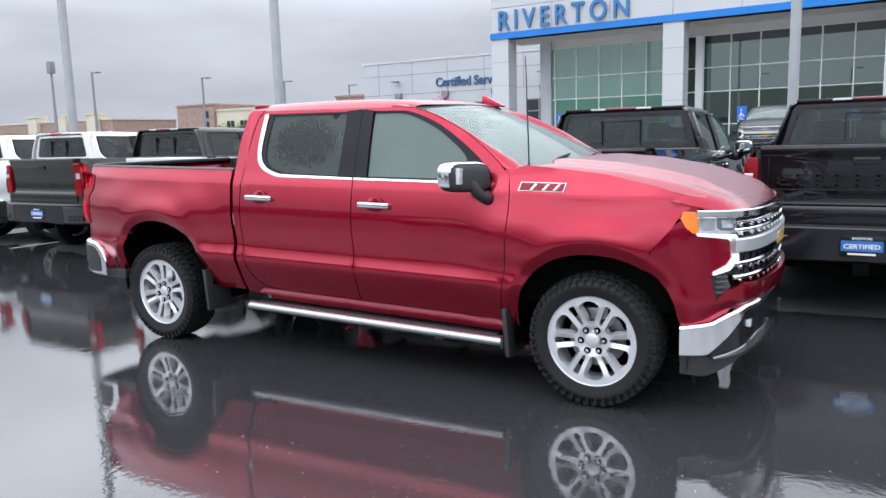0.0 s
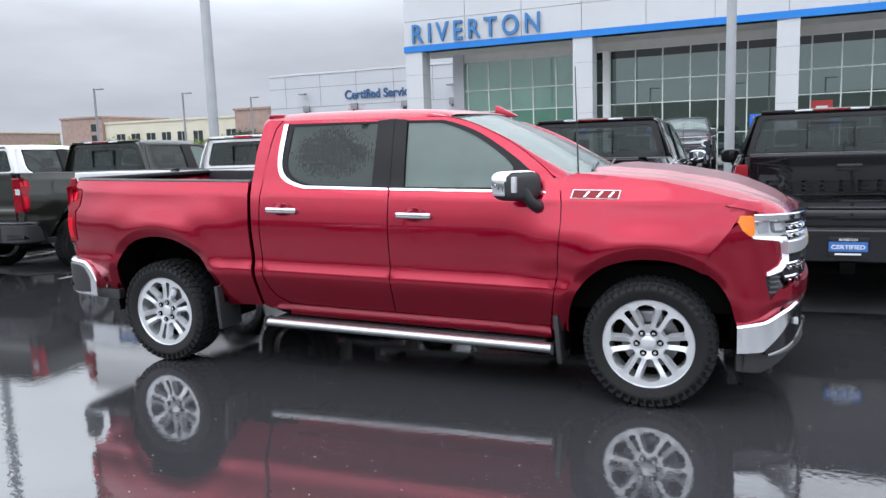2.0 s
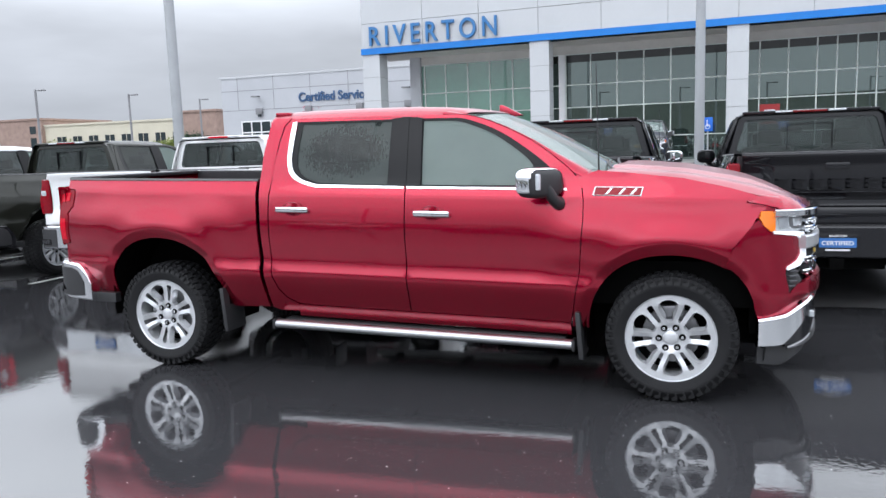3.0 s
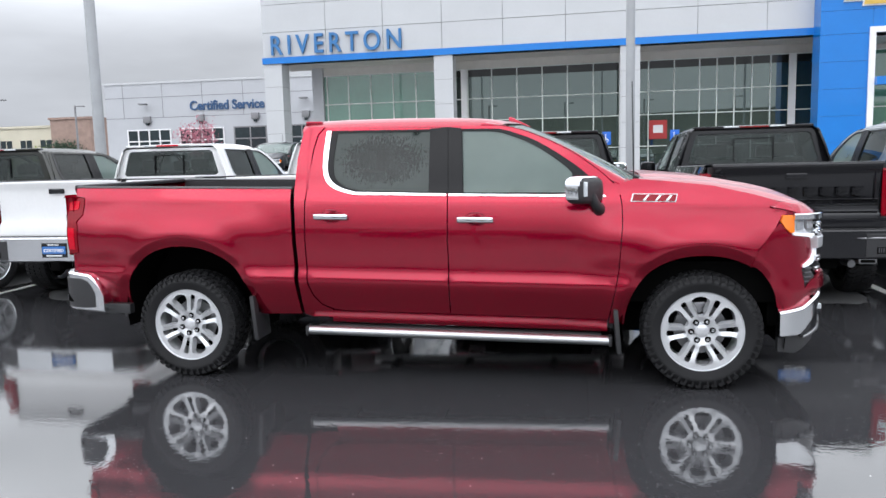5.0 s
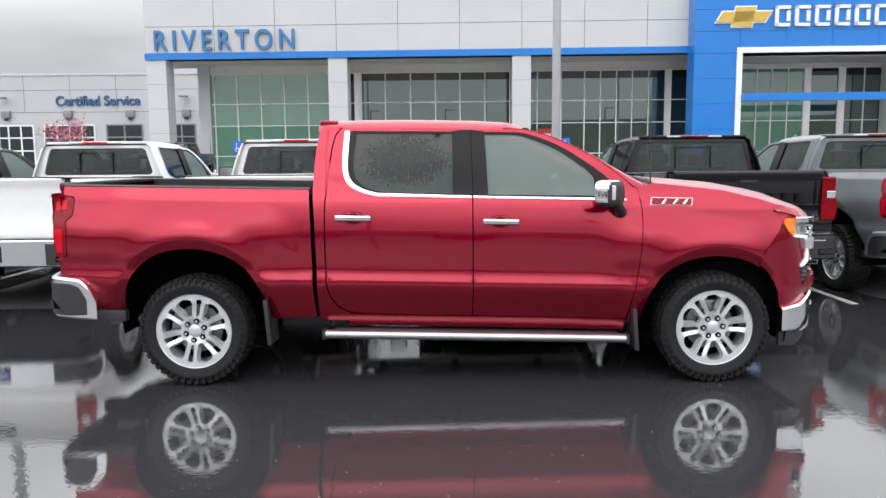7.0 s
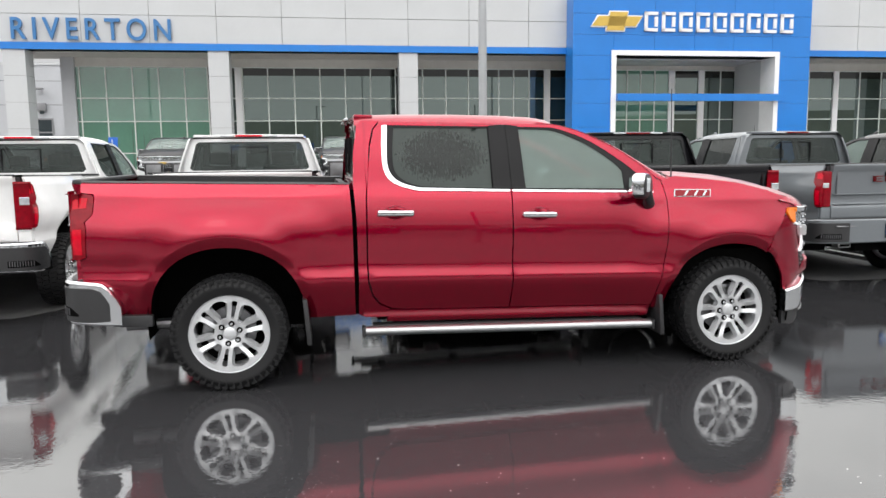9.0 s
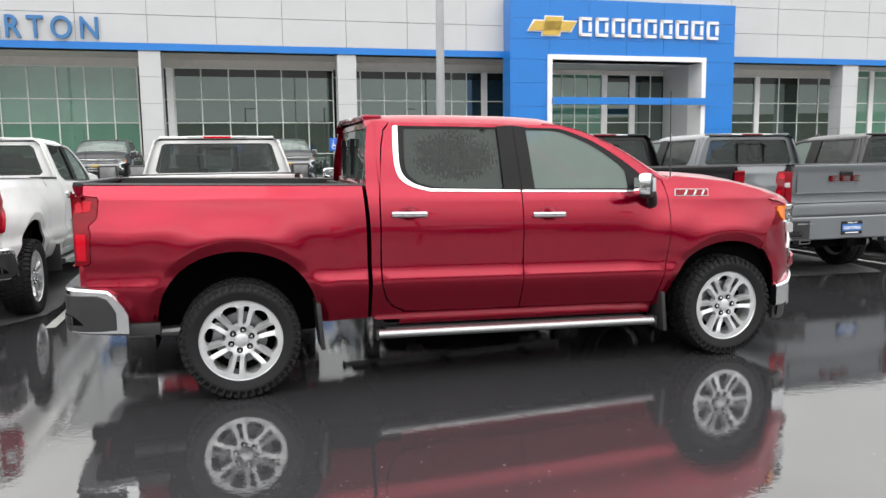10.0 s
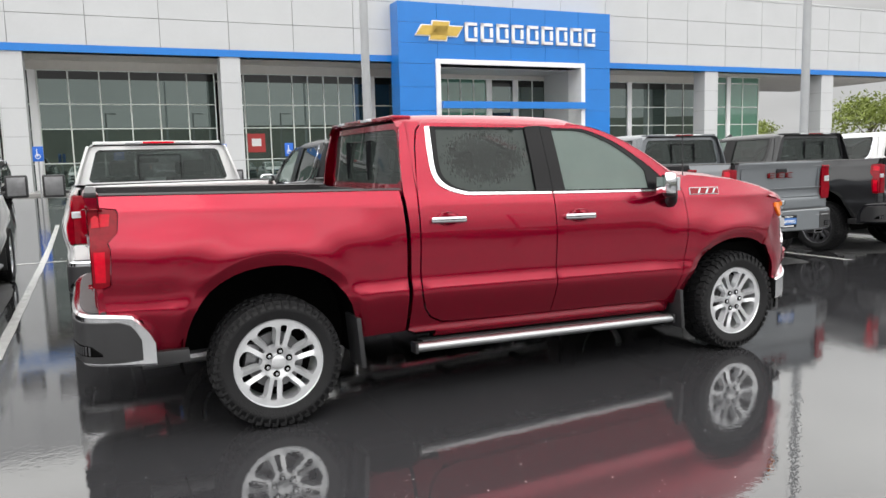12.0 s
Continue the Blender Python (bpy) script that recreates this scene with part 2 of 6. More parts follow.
M_PLASTIC = material("black_plastic", (0.020, 0.020, 0.022), 0.45, vary=0.2, scale=6, bump=0.15, bump_scale=200)
M_GLOSSBLK = material("gloss_black_trim", (0.010, 0.010, 0.012), 0.12, vary=0.1)
M_SATIN = material("satin_black_trim", (0.006, 0.006, 0.007), 0.22, vary=0.12, IOR=1.28)
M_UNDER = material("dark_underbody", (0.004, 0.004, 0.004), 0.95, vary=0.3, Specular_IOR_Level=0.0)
M_STEEL = material("brake_steel", (0.25, 0.25, 0.26), 0.4, 0.9, vary=0.2, scale=12)
M_REDLENS = material("red_lens", (0.20, 0.001, 0.008), 0.12, vary=0.25, scale=30, IOR=1.35)
M_REDBRIGHT = material("bright_red_lens", (0.52, 0.001, 0.016), 0.15, vary=0.2, scale=40, IOR=1.35)
M_REDDARK = material("dark_red_lens", (0.16, 0.002, 0.006), 0.10, vary=0.1, scale=20, Coat_Weight=1.0)
M_AMBER = material("amber_lens", (0.85, 0.20, 0.01), 0.08, vary=0.1, scale=20, Coat_Weight=1.0)
M_CLEAR = material("clear_lens", (0.62, 0.65, 0.68), 0.06, 0.4, vary=0.25, scale=25, Coat_Weight=1.0)
M_MODULE = material("pale_reflector", (0.50, 0.52, 0.55), 0.25, 0.7, vary=0.15, scale=30)
M_DRL = material("white_lens", (0.86, 0.88, 0.92), 0.15, vary=0.03, Coat_Weight=1.0, Emission_Color=(0.9, 0.95, 1.0, 1.0), Emission_Strength=0.35)
M_SEAT = material("dark_seat_leather", (0.045, 0.042, 0.040), 0.5, vary=0.15, bump=0.1, bump_scale=150)
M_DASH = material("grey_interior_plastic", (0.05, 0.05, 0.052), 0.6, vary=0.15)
M_PRIV = glass("privacy_glass", (0.07, 0.075, 0.08), 0.015, 1.42, 0.075, (1.53, 1.61, 0.33, 0.19))
M_PRIVPLAIN = glass("plain_privacy_glass", (0.07, 0.075, 0.08), 0.015, 1.5, 0.03)
M_BACKGL = glass("rear_privacy_glass", (0.20, 0.21, 0.21), 0.01, 1.52, 0.05)
M_DOORGL = glass("door_glass", (0.30, 0.37, 0.355), 0.01, 1.5, 0.24)
M_WIND = glass("windshield_glass", (0.62, 0.70, 0.68), 0.01, 1.9, 0.22)
M_WET = wet_asphalt()
M_DRY = material("dry_asphalt", (0.075, 0.075, 0.077), 0.85, vary=0.25, scale=2.0, bump=0.3, bump_scale=80)
M_LINE = material("white_road_paint", (0.62, 0.62, 0.60), 0.12, vary=0.25, scale=8, bump=0.3, bump_scale=60, IOR=1.7)
M_ACM = material("white_metal_panel", (0.50, 0.51, 0.525), 0.4, vary=0.04, scale=0.6)
M_ACMW = material("pale_grey_wall_panel", (0.44, 0.45, 0.475), 0.5, vary=0.06, scale=0.5)
M_JOINT = material("dark_joint", (0.20, 0.20, 0.21), 0.8, vary=0.1)
M_BLUE = material("blue_metal_panel", (0.004, 0.17, 0.56), 0.3, vary=0.05, scale=0.8, Coat_Weight=0.3)
M_NAVY = material("navy_letters", (0.030, 0.12, 0.34), 0.35, vary=0.06)
M_SIGN = material("blue_letters", (0.035, 0.16, 0.38), 0.35, vary=0.06)
M_SLATE = material("slate_blue_letters", (0.035, 0.09, 0.20), 0.4, vary=0.06)
M_SOFFIT = material("beige_soffit", (0.58, 0.56, 0.53), 0.7, vary=0.06)
M_WHITE = material("white_frame", (0.78, 0.78, 0.79), 0.4, vary=0.04)
M_GOLD = material("gold_sign", (0.62, 0.42, 0.10), 0.3, 0.5, vary=0.1)
M_MULL = material("aluminium_mullion", (0.66, 0.69, 0.66), 0.45, 0.0, vary=0.06)
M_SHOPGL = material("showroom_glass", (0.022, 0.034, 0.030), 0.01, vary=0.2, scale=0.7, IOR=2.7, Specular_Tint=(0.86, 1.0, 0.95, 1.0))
# dark glass colour stands in for the canopy's reflection
M_CANOPYREFL = material("smoked_top_glass", (0.018, 0.019, 0.018), 0.05, vary=0.3, scale=0.7, IOR=1.5)
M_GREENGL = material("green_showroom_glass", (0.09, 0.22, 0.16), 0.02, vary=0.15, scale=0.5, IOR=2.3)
M_CONC = material("wet_concrete", (0.26, 0.255, 0.245), 0.35, vary=0.2, scale=1.5, bump=0.2)
M_POLE = material("painted_steel_pole", (0.34, 0.35, 0.365), 0.4, 0.2, vary=0.08)
M_POLEDK = material("grey_steel_pole", (0.22, 0.22, 0.23), 0.5, 0.2, vary=0.08)
M_BRICK = material("brown_brick", (0.30, 0.21, 0.175), 0.8, vary=0.2, scale=0.8)
M_TAN = material("tan_stucco", (0.55, 0.51, 0.41), 0.8, vary=0.08, scale=0.3)
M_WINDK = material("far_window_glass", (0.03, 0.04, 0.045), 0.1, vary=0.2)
M_SIGNBLUE = material("blue_sign", (0.01, 0.12, 0.55), 0.35, vary=0.05)
M_POSTER = material("red_poster", (0.42, 0.03, 0.03), 0.5, vary=0.1)
M_PLATE = material("blue_plate", (0.03, 0.14, 0.42), 0.35, vary=0.1)
M_HILL = material("hazy_green_hill", (0.17, 0.175, 0.15), 0.9, vary=0.35, scale=0.02)
M_LEAF = material("spring_leaves", (0.16, 0.20, 0.035), 0.6, vary=0.4, scale=2.0)
M_LEAFDK = material("evergreen_leaves", (0.04, 0.07, 0.04), 0.7, vary=0.4, scale=2.0)
M_PINK = material("pink_blossom", (0.46, 0.17, 0.22), 0.7, vary=0.35, scale=3.0)
M_BARK = material("bark", (0.09, 0.07, 0.055), 0.9, vary=0.3, scale=8)


# ---- mesh helpers ----
def mesh_of(name, bm, smooth=0.6):
    me = bpy.data.meshes.new(name)
    if not any(e.is_boundary for e in bm.edges):
        bmesh.ops.recalc_face_normals(bm, faces=bm.faces)
    bm.to_mesh(me)
    bm.free()
    if smooth:
        me.shade_smooth()
        me.set_sharp_from_angle(angle=smooth)
    return me


def part(name, bm, mat, parent=None, label="", smooth=0.6):
    """Links a bmesh as one mesh object under a thing or part."""
    me = mesh_of(name, bm, smooth) if isinstance(bm, bmesh.types.BMesh) else bm
    if mat is not None and not me.materials:
        me.materials.append(mat)
    ob = new(name, me)
    ob.parent = parent
    if label:
        tagged(ob, label)
    return ob


def thing(name, label, category, group="", kind=""):
    return tagged(new(name), label, category, group, kind)


def setting(name, bm, mat, label, category, smooth=0.5):
    return tagged(part(name, bm, mat, smooth=smooth), label, category, kind="structure")


def box(x0, x1, y0, y1, z0, z1, bevel=0.0, bm=None, seg=2):
    own = bm is None
    b = bmesh.new()
    bmesh.ops.create_cube(b, size=1)
    for v in b.verts:
        v.co = ((x0 + x1) / 2 + v.co.x * (x1 - x0), (y0 + y1) / 2 + v.co.y * (y1 - y0), (z0 + z1) / 2 + v.co.z * (z1 - z0))
    if bevel:
        bmesh.ops.bevel(b, geom=b.edges[:], offset=bevel, segments=seg, affect="EDGES", profile=0.6)
    if own:
        return b
    return join(bm, b)


def join(bm, other):
    me = bpy.data.meshes.new("join")
    other.to_mesh(me)
    other.free()
    bm.from_mesh(me)
    bpy.data.meshes.remove(me)
    return bm


def lathe(profile, seg=48, axis="y"):
    """Turns (radius, along) pairs round the y axis."""
    bm = bmesh.new()
    rings = []
    for r, a in profile:
        rings.append([bm.verts.new((r * math.cos(2 * math.pi * i / seg), a, r * math.sin(2 * math.pi * i / seg))) for i in range(seg)])
    for p, q in zip(rings, rings[1:]):
        for i in range(seg):
            bm.faces.new((p[i], p[(i + 1) % seg], q[(i + 1) % seg], q[i]))
    if axis == "z":
        bmesh.ops.rotate(bm, verts=bm.verts, matrix=Matrix.Rotation(radians(90), 3, "X"))
    return bm


def tube(points, radius, seg=10, flat=1.0):
    """A round bar swept along points."""
    bm = bmesh.new()
    pts = [Vector(p) for p in points]
    rings = []
    for i, p in enumerate(pts):
        d = (pts[min(i + 1, len(pts) - 1)] - pts[max(i - 1, 0)]).normalized()
        side = d.cross(Vector((0, 0, 1)))
        side = side.normalized() if side.length > 1e-4 else Vector((1, 0, 0))
        up = side.cross(d)
        r = radius[i] if isinstance(radius, (list, tuple)) else radius
        rings.append([bm.verts.new(p + side * r * math.cos(a) + up * r * flat * math.sin(a)) for a in (2 * math.pi * k / seg for k in range(seg))])
    for p, q in zip(rings, rings[1:]):
        for i in range(seg):
            bm.faces.new((p[i], p[(i + 1) % seg], q[(i + 1) % seg], q[i]))
    bm.faces.new(rings[0])
    bm.faces.new(rings[-1][::-1])
    return bm


def spline(points, n=8, closed=False):
    """Catmull-Rom through 2D or 3D points."""
    p = [np.array(q, float) for q in points]
    out, m = [], len(p)
    for i in range(m if closed else m - 1):
        a, b, c, d = (p[(i - 1) % m], p[i], p[(i + 1) % m], p[(i + 2) % m]) if closed else (p[max(i - 1, 0)], p[i], p[i + 1], p[min(i + 2, m - 1)])
        for k in range(n):
            t = k / n
            out.append(0.5 * (2 * b + (c - a) * t + (2 * a - 5 * b + 4 * c - d) * t * t + (3 * b - a - 3 * c + d) * t ** 3))
    if not closed:
        out.append(p[-1])
    return [tuple(q) for q in out]


def dense(points, step, closed=True):
    """Straight runs cut into short ones."""
    out, m = [], len(points)
    for i in range(m if closed else m - 1):
        a, b = np.array(points[i], float), np.array(points[(i + 1) % m], float)
        k = max(1, int(math.ceil(np.hypot(*(b - a)) / step)))
        out += [tuple(a + (b - a) * j / k) for j in range(k)]
    return out


def inside(poly, x, z):
    hit = False
    for (x0, z0), (x1, z1) in zip(poly, poly[1:] + poly[:1]):
        if (z0 > z) != (z1 > z) and x < (x1 - x0) * (z - z0) / (z1 - z0) + x0:
            hit = not hit
    return hit


def sheet(outline, holes, place, inner, rim=0.02, step=0.05, out=(0, 1, 0)):
    """A thin curved panel: a flat outline with holes, filled and carried into space by place(u, v); inner: extra points inside."""
    from mathutils.geometry import delaunay_2d_cdt
    loops = [dense(outline, step)] + [dense(h, step) for h in holes]
    verts, edges = [], []
    for lp in loops:
        k = len(verts)
        verts += [Vector(p) for p in lp]
        edges += [(k + i, k + (i + 1) % len(lp)) for i in range(len(lp))]
    ring = np.array([tuple(v) for v in verts])
    for u, v in inner:
        if inside(loops[0], u, v) and not any(inside(h, u, v) for h in loops[1:]) and np.min(np.hypot(ring[:, 0] - u, ring[:, 1] - v)) > 0.4 * step:
            verts.append(Vector((u, v)))
    co, _, tris, *_ = delaunay_2d_cdt(verts, edges, [], 0, 1e-6)
    bm = bmesh.new()
    bv = [bm.verts.new(place(c.x, c.y)) for c in co]
    for f in tris:
        c = sum((co[i] for i in f), Vector((0, 0))) / len(f)
        if inside(loops[0], c.x, c.y) and not any(inside(h, c.x, c.y) for h in loops[1:]):
            bm.faces.new([bv[i] for i in f])
    for v in [v for v in bm.verts if not v.link_faces]:
        bm.verts.remove(v)
    bmesh.ops.recalc_face_normals(bm, faces=bm.faces)
    bm.normal_update()
    outward = sum(f.normal.dot(out(f.calc_center_median()) if callable(out) else Vector(out)) for f in bm.faces)
    if outward < 0:
        bmesh.ops.reverse_faces(bm, faces=bm.faces)
        bm.normal_update()
    if rim:
        normal = {v.co.copy().freeze(): v.normal.copy() for v in bm.verts}
        made = bmesh.ops.extrude_edge_only(bm, edges=[e for e in bm.edges if e.is_boundary])
        for v in [g for g in made["geom"] if isinstance(g, bmesh.types.BMVert)]:
            nrm = normal[v.co.copy().freeze()]
            v.co = v.co - nrm * rim * (1 if nrm.dot(out(v.co) if callable(out) else Vector(out)) > 0 else -1)
    return bm


# ---- pickup truck ----
RAKE = 0.022


def rake(bm):
    """The body sits nose-down by a degree or so on its springs."""
    for v in bm.verts:
        v.co.z -= RAKE * (v.co.x - 1.5)
    return bm


def ease(a, b, t):
    t = min(1.0, max(0.0, (t - a) / (b - a)))
    return t * t * (3 - 2 * t)


SECTION = np.array(spline([(0.36, 0.825), (0.44, 0.866), (0.52, 0.907), (0.62, 0.950), (0.70, 0.982), (0.742, 0.990), (0.760, 0.988), (0.80, 0.974),
                           (0.85, 0.969), (0.92, 0.977), (1.00, 0.986), (1.07, 0.989), (1.14, 0.985), (1.22, 0.974), (1.29, 0.961), (1.315, 0.955), (1.345, 0.942), (1.375, 0.929), (1.42, 0.912),
                           (1.60, 0.856), (1.80, 0.784), (1.85, 0.765), (1.90, 0.72)], 6))
ARCHES = ((0.0, 0.43, 0.53), (3.755, 0.44, 0.52))


def half(x, z):
    """Half the body's width at a place along and up it."""
    w = float(np.interp(z, SECTION[:, 0], SECTION[:, 1]))
    if z > 0.35:
        for cx, cz, r in ARCHES:
            d = math.hypot(x - cx, (z - cz) * 0.97)
            # the side swells out towards the opening, then a 70 mm lip leans in towards the tyre
            lip = 0.012 * ease(r + 0.21, r + 0.070, d) - 0.34 * max(0.0, r + 0.070 - d)
            w += 0.006 + lip if d < r + 0.3 else 0.006 * ease(r + 0.5, r + 0.3, d)
    w += 0.030 * max(ease(2.80, 3.35, x), ease(0.85, 0.15, x)) * ease(1.28, 1.00, z) * ease(0.72, 0.95, z)
    if x < -0.2:
        w -= 0.055 * ((-0.2 - x) / 0.75) ** 2
    if x > 3.6:
        w -= 0.075 * ((x - 3.6) / 0.7) ** 2
    return w


ROWS_Z = sorted(set([round(0.40 + 0.04 * i, 3) for i in range(38)] + [0.72, 0.742, 0.758, 0.80, 0.825, 0.85, 1.29, 1.305, 1.32, 1.345, 1.375]))
FRONT = np.array(spline([(4.05, 0.962), (4.2, 0.940), (4.31, 0.912), (4.41, 0.862), (4.49, 0.785), (4.55, 0.68), (4.595, 0.50), (4.62, 0.25), (4.628, 0.0)], 8))
FRONT_U = np.concatenate(([0], np.cumsum(np.hypot(*np.diff(FRONT, axis=0).T))))
REAR = np.array(spline([(-0.66, 0.985), (-0.85, 0.980), (-0.98, 0.950), (-1.05, 0.87), (-1.085, 0.70), (-1.10, 0.40), (-1.10, 0.0)], 8))
REAR_U = np.concatenate(([0], np.cumsum(np.hypot(*np.diff(REAR, axis=0).T))))


def along(curve, us, u, off=0.0):
    """A point on a plan curve, moved outwards by off."""
    x, y = np.interp(u, us, curve[:, 0]), np.interp(u, us, curve[:, 1])
    x2, y2 = np.interp(u + 0.01, us, curve[:, 0]), np.interp(u + 0.01, us, curve[:, 1])
    if u + 0.01 > us[-1]:
        x2, y2 = x, y - 0.01
    d = math.hypot(x2 - x, y2 - y) or 1.0
    nx, ny = -(y2 - y) / d, (x2 - x) / d
    if nx * (1 if curve is FRONT else -1) < 0 and abs(nx) > 0.02 or (abs(nx) <= 0.02 and ny < 0):
        nx, ny = -nx, -ny
    return x + nx * off, y + ny * off


def ribbon(curve, us, u0, u1, low, high, off, thick, side=0, n=28, bevel=0.006):
    """A solid band along a plan curve from u0 to u1; low and high: heights, or pairs (u, z). side: -1 or 1, or 0 for both joined at the middle."""
    def at(h, u):
        return h if isinstance(h, (int, float)) else float(np.interp(u, [p[0] for p in h], [p[1] for p in h]))
    bm = bmesh.new()
    seq = [(u0 + (u1 - u0) * i / n, s) for s, order in ((-1, range(n + 1)), (1, range(n - 1 if u1 >= us[-1] - 1e-3 else n, -1, -1))) if side in (0, s) for i in order]
    rings, last = [], None
    for u, s in seq:
        if last is not None and s != last and u1 < us[-1] - 1e-3:
            rings.append(None)
        last = s
        zl, zh = at(low, u), at(high, u)
        b = min(bevel, (zh - zl) / 3)
        ring = []
        for o, z in ((off - thick, zl), (off - b, zl), (off, zl + b), (off, (zl + zh) / 2), (off, zh - b), (off - b, zh), (off - thick, zh)):
            x, y = along(curve, us, u, o)
            ring.append(bm.verts.new((x, s * y, z)))
        rings.append(ring)
    runs, run = [], []
    for r in rings + [None]:
        if r is None:
            runs.append(run)
            run = []
        else:
            run.append(r)
    for run in runs:
        for p, q in zip(run, run[1:]):
            for i in range(7):
                bm.faces.new((p[i], p[(i + 1) % 7], q[(i + 1) % 7], q[i]))
        if len(run) > 1:
            bm.faces.new(run[0])
            bm.faces.new(run[-1][::-1])
    return bm


def side_sheet(outline, side, off=0.0, holes=(), rim=0.022, step=0.05, flat=False):
    """A panel of the body's side."""
    xs = [p[0] for p in outline]
    inner = [] if flat else [(x, z) for x in np.arange(min(xs) + 0.02, max(xs), 0.055) for z in ROWS_Z]
    if not flat:
        inner = [p for p in inner if all(not r + 0.01 < math.hypot(p[0] - cx, (p[1] - cz) * 0.97) < r + 0.125 for cx, cz, r in ARCHES)]
        for cx, cz, r in ARCHES:
            if min(xs) < cx < max(xs):
                inner += [(cx + (r + k) * math.cos(a), cz + (r + k) * math.sin(a) / 0.97) for k in (0.018, 0.036, 0.054, 0.066, 0.072, 0.084, 0.10, 0.118) for a in np.arange(-0.3, 3.5, 0.06)]
    return rake(sheet(outline, holes, lambda x, z: Vector((x, side * (half(x, z) + off), z)), inner, rim, step, out=(0, side, 0)))


def arch(cx, cz, r, a0, a1, n=20):
    """A wheel opening, a little squared, from angle a0 to a1 (degrees)."""
    out = []
    for i in range(n + 1):
        a = radians(a0 + (a1 - a0) * i / n)
        c, s = math.cos(a), math.sin(a)
        k = r * (1 + 0.035 * (2 * s * c) ** 2)
        out.append((cx + k * c, cz + k * s * 1.02))
    return out


def wheel(mats, spokes=6):
    """Tyre, rim, brake and nuts round the y axis, outer face to -y, at the origin."""
    tyre, alloy = mats
    w = thing("wheel", "", "")
    R, r = 0.400, 0.272
    prof = [(r - 0.012, 0.09), (r + 0.004, 0.125), (r + 0.05, 0.138), (R - 0.045, 0.134), (R - 0.016, 0.118), (R - 0.012, 0.06), (R - 0.012, -0.06), (R - 0.016, -0.118),
            (R - 0.045, -0.134), (r + 0.075, -0.139), (r + 0.066, -0.142), (r + 0.05, -0.139), (r + 0.004, -0.125), (r - 0.012, -0.09)]
    tb = lathe(prof, 72)
    part("tyre", tb, tyre, w, "black all-terrain tyre", 0.7)
    tr = bmesh.new()
    for i in range(46):
        for row, (y0, y1, ph) in enumerate(((-0.136, -0.082, 0.0), (-0.074, -0.014, 0.5), (0.010, 0.07, 0.0), (0.082, 0.136, 0.5))):
            a = 2 * math.pi * (i + ph) / 46
            da = 2 * math.pi / 46 * (0.36 if row in (0, 3) else 0.38)
            inn, vs = R - 0.020, []
            for rr, ins in ((inn, 0.0), (R, 0.12)):
                for yy, sa in ((y0, -1), (y1, -1), (y1, 1), (y0, 1)):
                    aa = a + sa * da * (1 - ins) + (0.02 if yy in (y1,) and row in (1, 2) else 0)
                    drop = 0.012 if (row == 0 and yy == y0) or (row == 3 and yy == y1) else 0.0
                    vs.append(tr.verts.new(((rr - drop) * math.cos(aa), yy, (rr - drop) * math.sin(aa))))
            for f in ((0, 1, 2, 3), (4, 5, 6, 7), (0, 1, 5, 4), (1, 2, 6, 5), (2, 3, 7, 6), (3, 0, 4, 7)):
                tr.faces.new([vs[k] for k in f])
        for yy in (-1, 1):
            a = 2 * math.pi * (i + 0.2) / 46
            b = box(-0.006, 0.006, yy * 0.141 - 0.004, yy * 0.141 + 0.004, R - 0.06, R - 0.024)
            bmesh.ops.rotate(b, verts=b.verts, matrix=Matrix.Rotation(-a + math.pi / 2, 3, "Y"))
            join(tr, b)
    tread = part("tread", tr, tyre, w, "chunky tread blocks", 0)
    tagged(tread, kind="stuff")
    rim = lathe([(r - 0.03, 0.10), (r - 0.035, 0.0), (r - 0.03, -0.06), (r - 0.021, -0.085), (r - 0.012, -0.104), (r - 0.004, -0.112), (r + 0.001, -0.121), (r + 0.005, -0.118), (r + 0.003, -0.10), (r - 0.005, 0.10)], 64)
    part("rim", rim, alloy, w, "bright alloy rim barrel")
    # spoke face: a disc with six wide windows and six narrow slots
    rf = r - 0.006
    disc = [(rf * math.cos(2 * math.pi * i / 96), rf * math.sin(2 * math.pi * i / 96)) for i in range(96)]
    holes = []
    for k in range(spokes):
        a0 = 2 * math.pi * k / spokes + math.pi / 2
        def pt(rad, ang, base=a0):
            rad = rad if rad < 0.14 else 0.14 + (rad - 0.14) * 1.09
            return (rad * math.cos(base + ang), rad * math.sin(base + ang))
        holes.append(spline([pt(0.108, 0.0), pt(0.115, 0.085), pt(0.17, 0.080), pt(0.215, 0.085), pt(0.224, 0.060), pt(0.226, 0.0), pt(0.224, -0.060), pt(0.215, -0.085), pt(0.17, -0.080), pt(0.115, -0.085)], 2, True))
        a1 = a0 + math.pi / spokes
        holes.append(spline([pt(0.100, 0.0, a1), pt(0.108, 0.17, a1), pt(0.140, 0.240, a1), pt(0.170, 0.285, a1), pt(0.205, 0.290, a1), pt(0.222, 0.22, a1), pt(0.231, 0.06, a1), pt(0.231, -0.06, a1),
                             pt(0.222, -0.22, a1), pt(0.205, -0.290, a1), pt(0.170, -0.285, a1), pt(0.140, -0.240, a1), pt(0.108, -0.17, a1)], 2, True))

    def dish(u, v):
        q = math.hypot(u, v)
        ridge = 0.007 * math.cos(12 * (math.atan2(v, u) - math.pi / 2)) * ease(0.09, 0.14, q) * ease(0.25, 0.22, q)
        return Vector((u, -0.098 - 0.014 * ease(0.12, 0.25, q) + 0.022 * ease(0.10, 0.045, q) + ridge, v))
